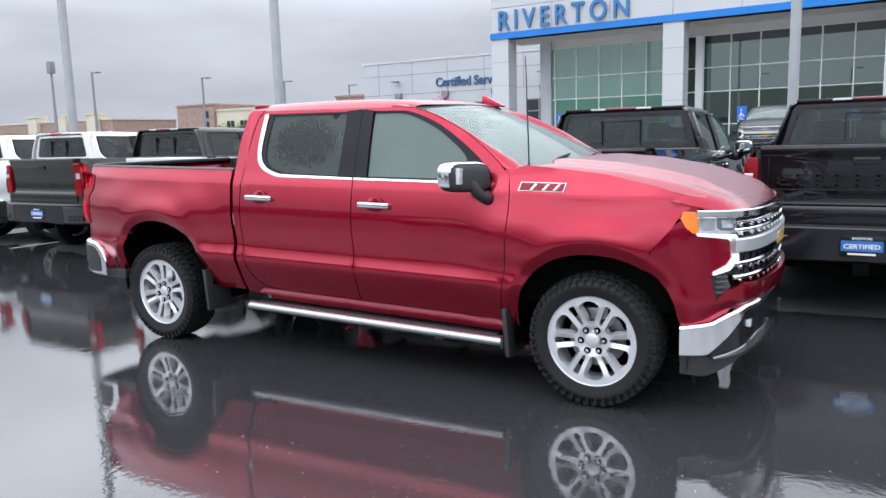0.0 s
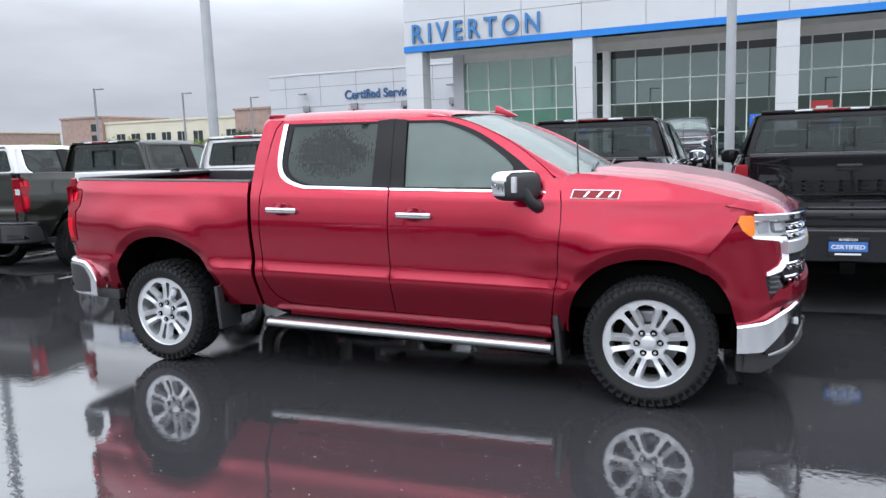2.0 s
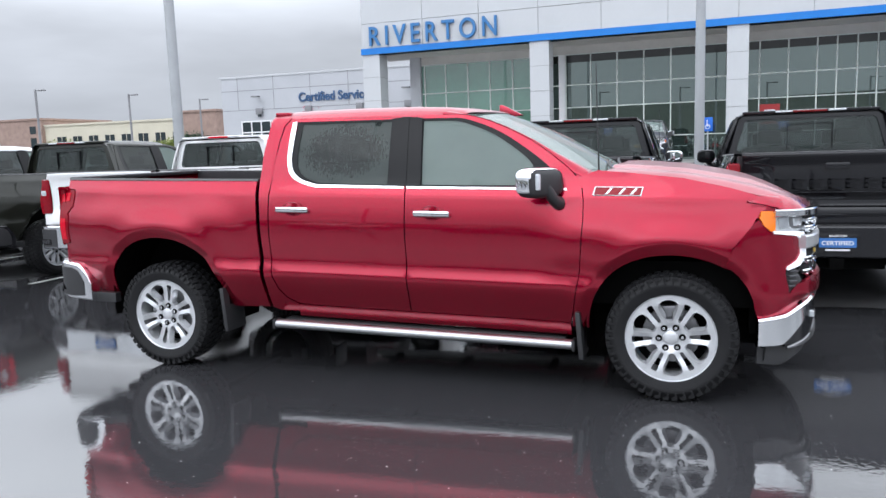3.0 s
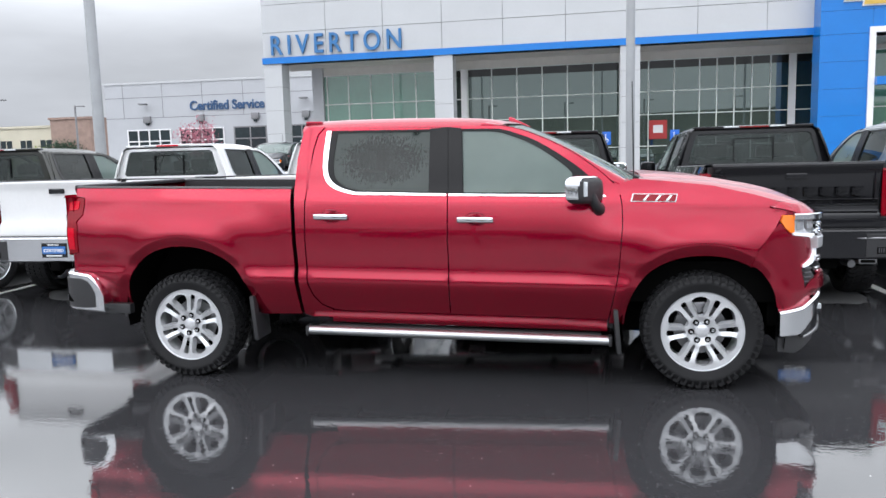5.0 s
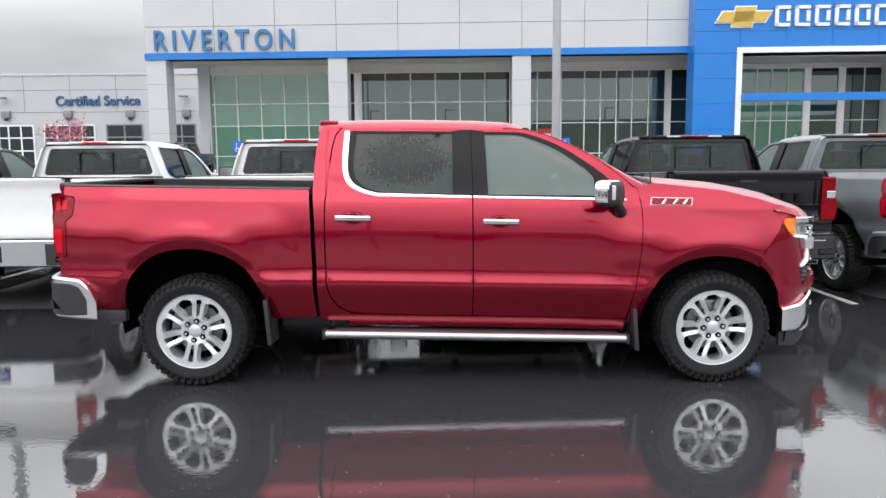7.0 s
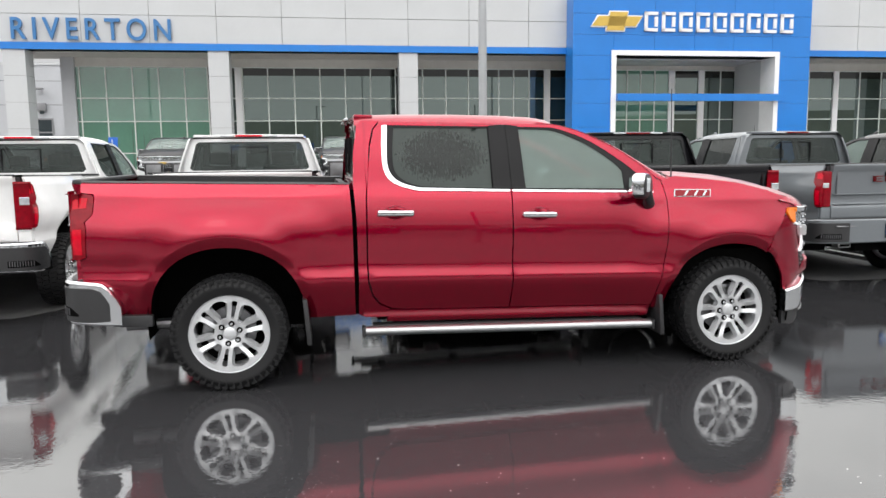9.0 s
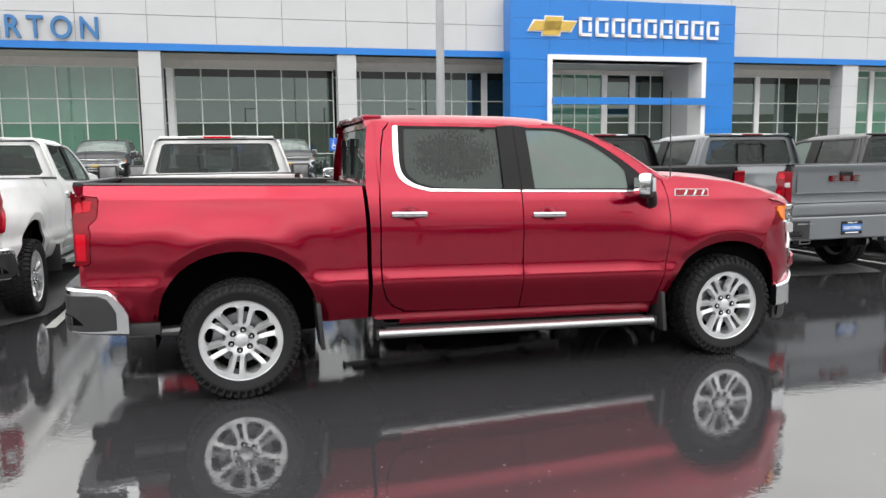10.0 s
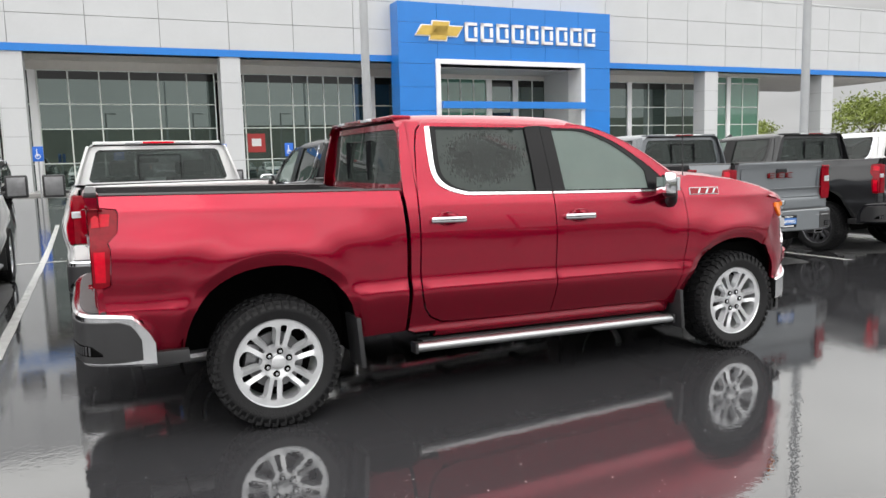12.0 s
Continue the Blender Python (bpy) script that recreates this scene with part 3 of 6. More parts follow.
    face = sheet(disc, holes, dish, [(q * math.cos(a), q * math.sin(a)) for q in (0.03, 0.06, 0.085, 0.258) for a in np.arange(0, 6.28, 0.5)]
                 + [(q * math.cos(a), q * math.sin(a)) for q in np.arange(0.10, 0.25, 0.02) for a in (math.pi / 2 + radians(15 + 30 * k) for k in range(12))], 0.045, 0.02, out=(0, -1, 0))
    part("spoke_face", face, alloy, w, "silver split-spoke wheel face", 0.5)
    cap = lathe([(0.001, -0.104), (0.034, -0.102), (0.044, -0.097), (0.046, -0.07)], 24)
    part("centre_cap", cap, M_ALLOY, w)
    nut = lathe([(0.001, -0.112), (0.009, -0.111), (0.0125, -0.104), (0.0135, -0.08)], 8)
    nut_me = mesh_of("lug_nut", nut)
    nut_me.materials.append(M_CHROME)
    # flat near-black ring paints the shade of the recess round each nut
    shade_ring_me = mesh_of("lug_pocket", lathe([(0.012, -0.1015), (0.019, -0.1015), (0.021, -0.095)], 14))
    shade_ring_me.materials.append(M_UNDER)
    for k in range(6):
        a = 2 * math.pi * k / 6 + math.pi / 6
        o = part("lug_nut", nut_me, None, w)
        o.location = (0.070 * math.cos(a), 0, 0.070 * math.sin(a))
        o = part("lug_pocket", shade_ring_me, None, w)
        o.location = (0.070 * math.cos(a), 0, 0.070 * math.sin(a))
    part("brake_disc", lathe([(0.001, -0.03), (0.09, -0.03), (0.10, -0.005), (0.175, -0.005), (0.175, 0.02), (0.001, 0.02)], 40), M_STEEL, w, "steel brake disc")
    cal = box(-0.19, -0.115, -0.04, 0.04, -0.08, 0.09, 0.015)
    part("brake_caliper", cal, M_STEEL, w)
    part("wheel_back", lathe([(r - 0.04, 0.03), (0.001, 0.03)], 32), M_UNDER, w)
    return w


def add_wheels(truck, proto):
    for x in (0.0, 3.745):
        for s in (-1, 1):
            w = copy_thing(proto, pose(x, s * 0.868, 0.401, 0, 11 + 20 * x, 0 if s < 0 else 180))
            w.parent = truck
            for key in ("label", "category", "group", "kind"):
                if key in w:
                    del w[key]


def flip(bm):
    """A bmesh mirrored to the other side."""
    b = bm.copy()
    for v in b.verts:
        v.co.y = -v.co.y
    bmesh.ops.reverse_faces(b, faces=b.faces)
    return b


def pickup(paint_mat):
    """A crew-cab pickup, nose to +x, rear axle at the origin."""
    t = thing("pickup_truck", "x", "pickup truck")
    P = lambda name, bm, mat, label="", parent=t, smooth=0.6: part(name, bm, mat, parent, label, smooth)
    tailcut = [(-0.925, 1.395), (-0.925, 1.335), (-0.84, 1.325), (-0.832, 1.30), (-0.842, 1.20), (-0.895, 1.145), (-0.883, 1.10), (-0.895, 0.90), (-0.94, 0.885)]
    bed = ([(0.846, 1.405), (0.860, 1.16), (0.865, 0.76), (0.873, 0.462), (0.56, 0.452)] + arch(0, 0.43, 0.53, 2, 178) + [(-0.68, 0.50), (-0.75, 0.70), (-0.93, 0.74)] + tailcut[::-1])
    rdoor = [(0.968, 1.30), (0.985, 1.49), (1.008, 1.68), (1.035, 1.79), (1.085, 1.846), (1.5, 1.85), (1.997, 1.85), (2.012, 1.36), (2.012, 0.65), (2.006, 0.498), (1.25, 0.500),
             (1.13, 0.512), (1.05, 0.55), (0.998, 0.62), (0.970, 0.72), (0.965, 0.87)]
    door_top = spline([(2.30, 1.850), (2.42, 1.842), (2.60, 1.792), (2.86, 1.672), (3.06, 1.535), (3.15, 1.455), (3.195, 1.401)], 4)
    fdoor = [(2.005, 1.85)] + door_top + [ (3.212, 1.30), (3.214, 1.18), (3.19, 0.845), (3.155, 0.66), (3.125, 0.495),
             (2.6, 0.496), (2.014, 0.498), (2.02, 0.65), (2.02, 1.36)]
    rdlo = [(1.135, 1.822)] + spline([(1.122, 1.68), (1.120, 1.54), (1.148, 1.462), (1.22, 1.408), (1.34, 1.376)], 4) + [(1.99, 1.370), (1.982, 1.828)]
    fdlo = [(2.022, 1.828)] + spline([(2.30, 1.828), (2.42, 1.816), (2.65, 1.732), (2.90, 1.575), (3.05, 1.45)], 4) + [ (3.09, 1.392), (3.08, 1.370), (2.035, 1.370)]
    rglass = [(1.180, 1.804)] + spline([(1.166, 1.67), (1.164, 1.54), (1.188, 1.472), (1.255, 1.420), (1.37, 1.388)], 4) + [(1.876, 1.380), (1.872, 1.812)]
    fglass = [(2.108, 1.810)] + spline([(2.28, 1.810), (2.40, 1.796), (2.62, 1.710), (2.82, 1.578), (2.885, 1.51)], 4) + [ (2.89, 1.382), (2.128, 1.380)]
    corner = [(0.897, 0.462), (0.897, 0.76), (0.890, 1.16), (0.874, 1.395), (0.885, 1.62), (0.915, 1.815), (0.95, 1.852), (1.075, 1.852), (1.025, 1.793), (0.998, 1.68), (0.976, 1.49),
              (0.958, 1.30), (0.955, 0.87), (0.960, 0.71), (0.990, 0.61), (1.04, 0.543), (1.12, 0.503), (1.12, 0.44), (0.95, 0.44)]
    fender = ([(3.131, 0.47), (3.161, 0.66), (3.196, 0.845), (3.220, 1.18), (3.218, 1.30), (3.202, 1.405), (3.19, 1.44), (3.30, 1.478), (3.50, 1.462), (3.81, 1.432), (4.08, 1.372), (4.22, 1.318),
               (4.285, 1.278), (4.272, 1.246), (4.245, 1.236), (4.20, 1.155), (4.085, 1.01)] + arch(3.755, 0.44, 0.52, 56, 178, 22))
    for s in (-1, 1):
        P("bed_side", side_sheet(bed, s), paint_mat)
        d1 = P("rear_door", side_sheet(rdoor, s, holes=(rdlo,)), paint_mat)
        d2 = P("front_door", side_sheet(fdoor, s, holes=(fdlo,)), paint_mat)
        # near-black box behind the cab-bed gap paints in the gap's shade
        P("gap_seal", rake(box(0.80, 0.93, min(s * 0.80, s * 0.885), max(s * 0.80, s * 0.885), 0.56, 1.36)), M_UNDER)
        P("cab_corner", side_sheet(corner, s, -0.002), paint_mat)
        P("front_fender", side_sheet(fender, s, rim=0.03), paint_mat)
        P("rocker_panel", side_sheet([(1.10, 0.40), (1.125, 0.494), (1.25, 0.491), (3.12, 0.488), (3.12, 0.40)], s, -0.003, step=0.03), paint_mat)
        P("window_frame", side_sheet(rdlo, s, -0.004, holes=(rglass,), rim=0.01), M_SATIN, parent=d1)
        P("window_frame", side_sheet(fdlo, s, -0.004, holes=(fglass,), rim=0.01), M_SATIN, parent=d2)
        P("window_glass", side_sheet(rglass, s, -0.010, rim=0), M_PRIV, "rain-streaked dark privacy glass", parent=d1)
        P("window_glass", side_sheet(fglass, s, -0.010, rim=0), M_DOORGL, "clear rain-wet door glass", parent=d2)
        P("pillar_trim", side_sheet([(1.878, 1.832), (2.004, 1.842), (2.0185, 1.374), (1.882, 1.374)], s, 0.007, rim=0.004), M_SATIN, parent=d1)
        P("pillar_seal", side_sheet([(1.985, 1.838), (2.03, 1.838), (2.045, 1.376), (1.995, 1.376)], s, 0.004, rim=0), M_UNDER, parent=d1)
        P("pillar_trim", side_sheet([(2.007, 1.842), (2.102, 1.832), (2.124, 1.374), (2.022, 1.374)], s, 0.007, rim=0.004), M_SATIN, parent=d2)
        belt = [(1.097, 1.820), (1.132, 1.822)] + spline([(1.124, 1.68), (1.122, 1.545), (1.150, 1.466), (1.222, 1.412), (1.34, 1.380)], 4) + [(2.005, 1.371), (2.005, 1.358)] + spline([(1.33, 1.361), (1.208, 1.392), (1.125, 1.442), (1.089, 1.532), (1.086, 1.68)], 4)
        P("chrome_surround", side_sheet(belt, s, 0.006, rim=0.012, step=0.03), M_CHROME, "chrome window surround", parent=d1)
        P("chrome_strip", side_sheet([(2.022, 1.371), (3.10, 1.368), (3.115, 1.355), (2.022, 1.358)], s, 0.006, rim=0.012, step=0.05), M_CHROME, "chrome beltline strip", parent=d2)
        for d, hx, hz in ((d1, 1.165, 1.202), (d2, 2.215, 1.192)):
            w = half(hx, hz)
            cup = lathe([(0.001, -0.016), (0.03, -0.013), (0.05, -0.004), (0.060, 0.002), (0.066, 0.002), (0.070, -0.004)], 28)
            for v in cup.verts:
                v.co = (hx + v.co.x * 1.15, s * (w + 0.014) + v.co.y * s, hz + 0.006 + v.co.z * 0.70)
            P("handle_cup", rake(cup), paint_mat, parent=d)
            hb = box(hx - 0.13, hx + 0.13, s * (w + 0.032) - 0.018, s * (w + 0.032) + 0.018, hz - 0.021, hz + 0.021, 0.0165, seg=4)
            for v in hb.verts:
                v.co.y -= s * 0.018 * ((v.co.x - hx) / 0.13) ** 2
            P("door_handle", rake(hb), M_CHROME, "chrome door handle", parent=d)
        # mirror
        mir = P("side_mirror", rake(tube(spline([(3.06, s * 0.92, 1.285), (3.06, s * 0.985, 1.275), (3.035, s * 1.03, 1.31), (3.0, s * 1.06, 1.38)], 4), [0.042] * 5 + [0.036] * 8, 12, 1.0)), M_PLASTIC, "folded door mirror with chrome cap")
        def shell(keep, grow, s=s):
            bm = bmesh.new()
            bmesh.ops.create_uvsphere(bm, u_segments=36, v_segments=24, radius=1.0)
            for v in bm.verts:
                c = [math.copysign(abs(k) ** 0.55, k) for k in v.co]
                x, y, z = 2.965 + (0.066 + grow) * c[0] - 0.085 * c[1], 1.070 + (0.118 + grow) * c[1], 1.405 + (0.092 + grow) * c[2]
                v.co = (x - 0.10 * max(0.0, z - 1.41), s * y, z)
            bmesh.ops.delete(bm, geom=[f for f in bm.faces if not keep(f.calc_center_median())], context="FACES")
            if s < 0:
                bmesh.ops.reverse_faces(bm, faces=bm.faces)
            return rake(bm)
        P("mirror_housing", shell(lambda c: True, 0.0), M_PLASTIC, parent=mir)
        P("mirror_cap", shell(lambda c: c.z + RAKE * 1.4 > 1.375 and (c.x - 2.965 + 0.72 * (abs(c.y) - 1.07)) / 0.07 < 0.62, 0.004), M_CHROME, "chrome mirror cap", parent=mir)
        P("signal_lens", rake(box(2.955, 2.985, min(s * 1.105, s * 1.165), max(s * 1.105, s * 1.165), 1.365, 1.465, 0.008)), M_CLEAR, parent=mir)
        P("mirror_glass", rake(box(2.884, 2.892, min(s * 1.02, s * 1.14), max(s * 1.02, s * 1.14), 1.345, 1.465, 0.003)), M_CHROME, parent=mir)
        # tail lamp
        tl = [(x - 0.005, z - 0.005 if z > 1.1 else z + 0.005) for x, z in tailcut[1:]] + [(-0.985, 0.895), (-0.985, 1.325)]
        lamp = P("tail_lamp", side_sheet(tl, s, 0.006, rim=0.06, step=0.03), M_REDLENS, "red wrap-around tail lamp")
        P("tail_lamp_face", rake(box(-0.99, -0.93, s * 0.81, s * 0.915, 0.895, 1.325, 0.02)), M_REDLENS, parent=lamp)
        P("bed_corner", rake(box(-0.972, -0.92, min(s * 0.795, s * 0.925), max(s * 0.795, s * 0.925), 0.74, 0.893, 0.012)), paint_mat)
        P("reverse_lens", rake(box(-0.998, -0.975, s * 0.85, s * 0.925, 1.125, 1.185, 0.008)), M_CLEAR, parent=lamp)
        for pane in ([(-0.915, 1.095), (-0.920, 0.925), (-0.972, 0.925), (-0.972, 1.095)], [(-0.875, 1.30), (-0.885, 1.235), (-0.972, 1.225), (-0.972, 1.30)]):
            P("lamp_core", side_sheet(pane, s, 0.010, rim=0.01, step=0.03), M_REDBRIGHT, parent=lamp)
        # running board
        step_bar = P("running_board", rake(tube([(0.93, s * 0.90, 0.345), (3.14, s * 0.90, 0.345)], 0.045, 14, 0.75)), M_STEPBAR, "brushed metal tubular running board")
        P("step_pad", rake(box(1.0, 3.08, s * 0.83 - 0.05, s * 0.83 + 0.05, 0.365, 0.383, 0.005)), M_PLASTIC, parent=step_bar)
        for x in (0.93, 3.14):
            P("end_cap", rake(box(x - 0.012, x + 0.012, s * 0.90 - 0.048, s * 0.90 + 0.048, 0.308, 0.382, 0.01)), M_PLASTIC, parent=step_bar)
        for x in (1.2, 1.9, 2.7):
            P("bracket", rake(box(x - 0.03, x + 0.03, min(s * 0.6, s * 0.88), max(s * 0.6, s * 0.88), 0.33, 0.36, 0.004)), M_UNDER, parent=step_bar)
        for x, zt in ((0.545, 0.60), (3.20, 0.58)):
            fl = box(x - 0.016, x + 0.016, min(s * 0.74, s * 0.985), max(s * 0.74, s * 0.985), 0.27, zt, 0.008)
            for v in fl.verts:
                v.co.x += (v.co.z - 0.25) * (-0.08)
            P("mud_flap", rake(fl), M_PLASTIC)
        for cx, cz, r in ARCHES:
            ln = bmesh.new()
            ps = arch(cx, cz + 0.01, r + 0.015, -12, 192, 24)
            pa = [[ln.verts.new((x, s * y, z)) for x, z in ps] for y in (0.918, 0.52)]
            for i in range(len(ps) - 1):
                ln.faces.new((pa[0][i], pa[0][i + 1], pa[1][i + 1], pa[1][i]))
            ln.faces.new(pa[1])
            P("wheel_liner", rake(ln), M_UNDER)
        bd = P("fender_badge", side_sheet([(3.272, 1.325), (3.286, 1.378), (3.580, 1.378), (3.566, 1.325)], s, 0.007, rim=0.008, step=0.03), M_MODULE, "silver slanted badge with red bars")
        P("badge_field", side_sheet([(3.280, 1.329), (3.292, 1.374), (3.573, 1.374), (3.561, 1.329)], s, 0.010, rim=0.004, step=0.03), M_REDLENS, "red field", parent=bd)
        for a in (3.350, 3.430, 3.500):
            P("badge_bar", side_sheet([(a, 1.334), (a + 0.030, 1.369), (a + 0.046, 1.369), (a + 0.016, 1.334)], s, 0.013, rim=0.004, step=0.03), M_MODULE, "silver slanted bar", parent=bd)
        # headlamp
        def fs(outline, off=0.0, rim=0.03, step=0.03, s=s):
            inner = [(u, z) for u in np.arange(0.0, 1.32, 0.04) for z in ROWS_Z]
            def place(u, z):
                bx, _ = along(FRONT, FRONT_U, u, 0.0)
                d = math.hypot(bx - 3.755, (z - 0.44) * 0.97)
                flare = (0.006 + 0.012 * ease(0.73, 0.59, d) - 0.34 * max(0.0, 0.59 - d)) * ease(0.30, 0.10, u) + 0.026 * ease(0.16, 0.0, u) * ease(1.28, 1.00, z) * ease(0.72, 0.95, z)
                x, y = along(FRONT, FRONT_U, u, off + flare + 0.035 * ease(0.40, 0.50, u) * ease(0.70, 0.74, z) * ease(0.88, 0.82, z) + (float(np.interp(z, SECTION[:, 0], SECTION[:, 1])) - 0.985) * (1.0 if z > 1.0 else 0.35) * ease(0.40, 0.16, u) - ease(0.22, 0.44, u) * (0.10 * max(0.0, z - 0.80) + 0.30 * max(0.0, 0.72 - z)))
                return Vector((x, s * y, z))
            return rake(sheet(outline, [], place, inner, rim, step, out=lambda c: Vector((1, s * 0.6, 0))))
        hl = P("headlamp", fs([(0.205, 1.236), (0.54, 1.225), (0.55, 1.12), (0.42, 1.105), (0.29, 1.115), (0.225, 1.150), (0.195, 1.20)], 0.004, 0.05), M_CLEAR, "clear headlamp with amber corner")
        P("amber_corner", fs([(0.203, 1.240), (0.268, 1.240), (0.285, 1.20), (0.283, 1.125), (0.255, 1.12), (0.215, 1.155), (0.190, 1.20)], 0.012, 0.02), M_AMBER, "amber side marker", parent=hl)
        P("daytime_lamp", fs([(0.27, 1.124), (0.42, 1.114), (0.53, 1.108), (0.548, 1.08), (0.542, 0.96), (0.47, 0.910), (0.37, 0.886), (0.37, 0.906), (0.46, 0.942), (0.497, 0.978), (0.496, 1.066), (0.47, 1.082), (0.42, 1.090), (0.28, 1.106)], 0.014, 0.03),
          M_DRL, "white hooked daytime running lamp", parent=hl)
        P("lamp_module", fs([(0.405, 1.196), (0.425, 1.208), (0.515, 1.204), (0.528, 1.186), (0.522, 1.142), (0.50, 1.130), (0.425, 1.134), (0.405, 1.15)], 0.009, 0.01), M_STEEL, "grey projector module", parent=hl)
        P("lamp_lens", fs([(0.425, 1.190), (0.50, 1.188), (0.512, 1.170), (0.505, 1.146), (0.43, 1.146)], 0.013, 0.006), M_CLEAR, parent=hl)
        P("lamp_module", fs([(0.302, 1.196), (0.385, 1.206), (0.385, 1.140), (0.312, 1.134)], 0.008, 0.01), M_MODULE, "pale reflector bowl", parent=hl)
        cover = [(-0.004, 0.903), (0.036, 1.008), (0.146, 1.152), (0.186, 1.187), (0.225, 1.162), (0.29, 1.118), (0.385, 1.09), (0.50, 1.085), (0.505, 0.975), (0.455, 0.935), (0.37, 0.905), (0.36, 0.86), (0.39, 0.74), (0.44, 0.80),
                 (0.56, 0.84), (0.70, 0.83), (1.30, 0.82), (1.30, 0.72), (0.60, 0.70), (0.36, 0.62), (0.20, 0.592), (0.182, 0.64), (0.165, 0.71), (0.13, 0.785), (0.08, 0.85), (0.035, 0.888)]
        P("bumper_cover", fs(cover, 0.0, 0.03, 0.04), paint_mat)
        P("corner_filler", fs([(0.150, 1.20), (0.150, 1.294), (0.21, 1.284), (0.28, 1.268), (0.36, 1.256), (0.36, 1.20), (0.22, 1.19)], -0.010, 0.03), paint_mat)
        P("fender_corner", side_sheet([(3.16, 1.37), (3.165, 1.455), (3.32, 1.475), (3.32, 1.36)], s, -0.007, rim=0.02, step=0.03), paint_mat)
        vent = P("side_vent", fs([(0.365, 0.895), (0.46, 0.935), (0.47, 0.82), (0.40, 0.735), (0.375, 0.80)], -0.012, 0.02), M_PLASTIC, "black slatted side vent")
        for z in (0.78, 0.81, 0.84, 0.87, 0.90):
            P("slat", rake(ribbon(FRONT, FRONT_U, 0.385, 0.46, z, z + 0.011, 0.002, 0.02, s, 5, 0.002)), M_ALLOYDARK, parent=vent)
    U = FRONT_U[-1]
    rb = lambda *a, **k: rake(ribbon(FRONT, FRONT_U, *a, **k))
    gr = P("grille", rb(0.47, U, 0.82, 1.21, -0.045, 0.02), M_PLASTIC, "dark grille with chrome bars")
    for z, h, o in ((0.852, 0.028, 0.012), (0.930, 0.028, 0.014), (1.008, 0.080, 0.022), (1.122, 0.022, 0.014), (1.170, 0.018, 0.010)):
        bar = rb(0.49, U, z, z + h, o, 0.05, 0, 24, 0.008)
        for u in np.arange(0.55, U, 0.105) if h < 0.05 else ():
            # slanted teeth that hang from each thin bar
            for q in (-1, 1):
                x, y = along(FRONT, FRONT_U, u, o - 0.012)
                tooth = box(x - 0.02, x + 0.010, q * y - 0.016, q * y + 0.016, z - 0.020, z + 0.004, 0.004, seg=1)
                for v in tooth.verts:
                    v.co.y += q * 0.6 * (v.co.z - z)
                join(bar, rake(tooth))
        P("grille_bar", bar, M_CHROME if h < 0.05 else M_ALLOY, "toothed chrome grille bar" if h < 0.05 else "broad silver grille bar", parent=gr)
    P("grille_top_bar", rb(0.275, U, 1.205, 1.248, 0.018, 0.05), M_CHROME, "chrome bar over grille and headlamps", parent=gr)
    for s in (-1, 1):
        for u in np.arange(0.56, 1.29, 0.09):
            x, y = along(FRONT, FRONT_U, u, -0.02)
            P("grille_mesh_bar", rake(box(x - 0.02, x + 0.01, s * y - 0.006, s * y + 0.006, 0.85, 1.20)), M_GLOSSBLK, parent=gr)
    badge = box(4.635, 4.655, -0.13, 0.13, 0.985, 1.055, 0.01)
    P("grille_badge", rake(badge), M_GOLD, "plain gold badge", parent=gr)
    bp = P("front_bumper", rb(0.195, U, ((0.195, 0.418), (0.34, 0.425), (0.47, 0.535), (0.60, 0.665), (1.3, 0.69)), ((0.195, 0.592), (0.36, 0.618), (0.45, 0.66), (0.60, 0.705), (1.3, 0.73)), 0.018, 0.06, 0, 44, 0.012), M_CHROME, "chrome front bumper")
    P("bumper_insert", rb(0.36, U, ((0.36, 0.42), (0.6, 0.465), (1.3, 0.49)), ((0.36, 0.44), (0.47, 0.54), (0.60, 0.67), (1.3, 0.695)), 0.006, 0.05), M_GLOSSBLK, parent=bp)
    for s in (-1, 1):
        P("skid_plate", rb(0.38, 0.95, ((0.38, 0.405), (0.6, 0.425), (0.95, 0.47)), ((0.38, 0.42), (0.55, 0.455), (0.75, 0.52), (0.95, 0.53)), 0.010, 0.04, s), M_STEEL, parent=bp)
    for k, s in ((k, s) for k in range(3) for s in (-1, 1)):
        P("skid_slot", rb(0.62, 0.84, ((0.62, 0.437 + 0.018 * k), (0.84, 0.465 + 0.018 * k)), ((0.62, 0.445 + 0.018 * k), (0.84, 0.473 + 0.018 * k)), 0.017, 0.02, s), M_PLASTIC, parent=bp)
    P("air_dam", rb(0.20, U, ((0.2, 0.31), (0.34, 0.295), (0.6, 0.385), (1.3, 0.41)), ((0.2, 0.425), (0.5, 0.44), (1.3, 0.47)), -0.02, 0.03), M_PLASTIC, "black lower air dam", parent=bp)
    for s in (-1, 1):
        x, y = along(FRONT, FRONT_U, 0.66, 0.03)
        P("fog_lamp", rake(box(x - 0.05, x - 0.012, s * y - 0.04, s * y + 0.04, 0.57, 0.61, 0.008)), M_CLEAR, parent=bp)
        x, y = along(FRONT, FRONT_U, 0.98, 0.03)
        P("tow_hook", rake(box(x - 0.08, x - 0.01, s * y - 0.03, s * y + 0.03, 0.50, 0.55, 0.012)), M_PLASTIC, parent=bp)

    # hood
    hood_edge = np.array([(3.30, 1.474), (3.474, 1.48), (3.81, 1.456), (4.08, 1.412), (4.23, 1.378), (4.40, 1.322), (4.52, 1.275), (4.62, 1.24)])

    def front_x(y):
        return float(np.interp(abs(y), FRONT[::-1, 1], FRONT[::-1, 0]))

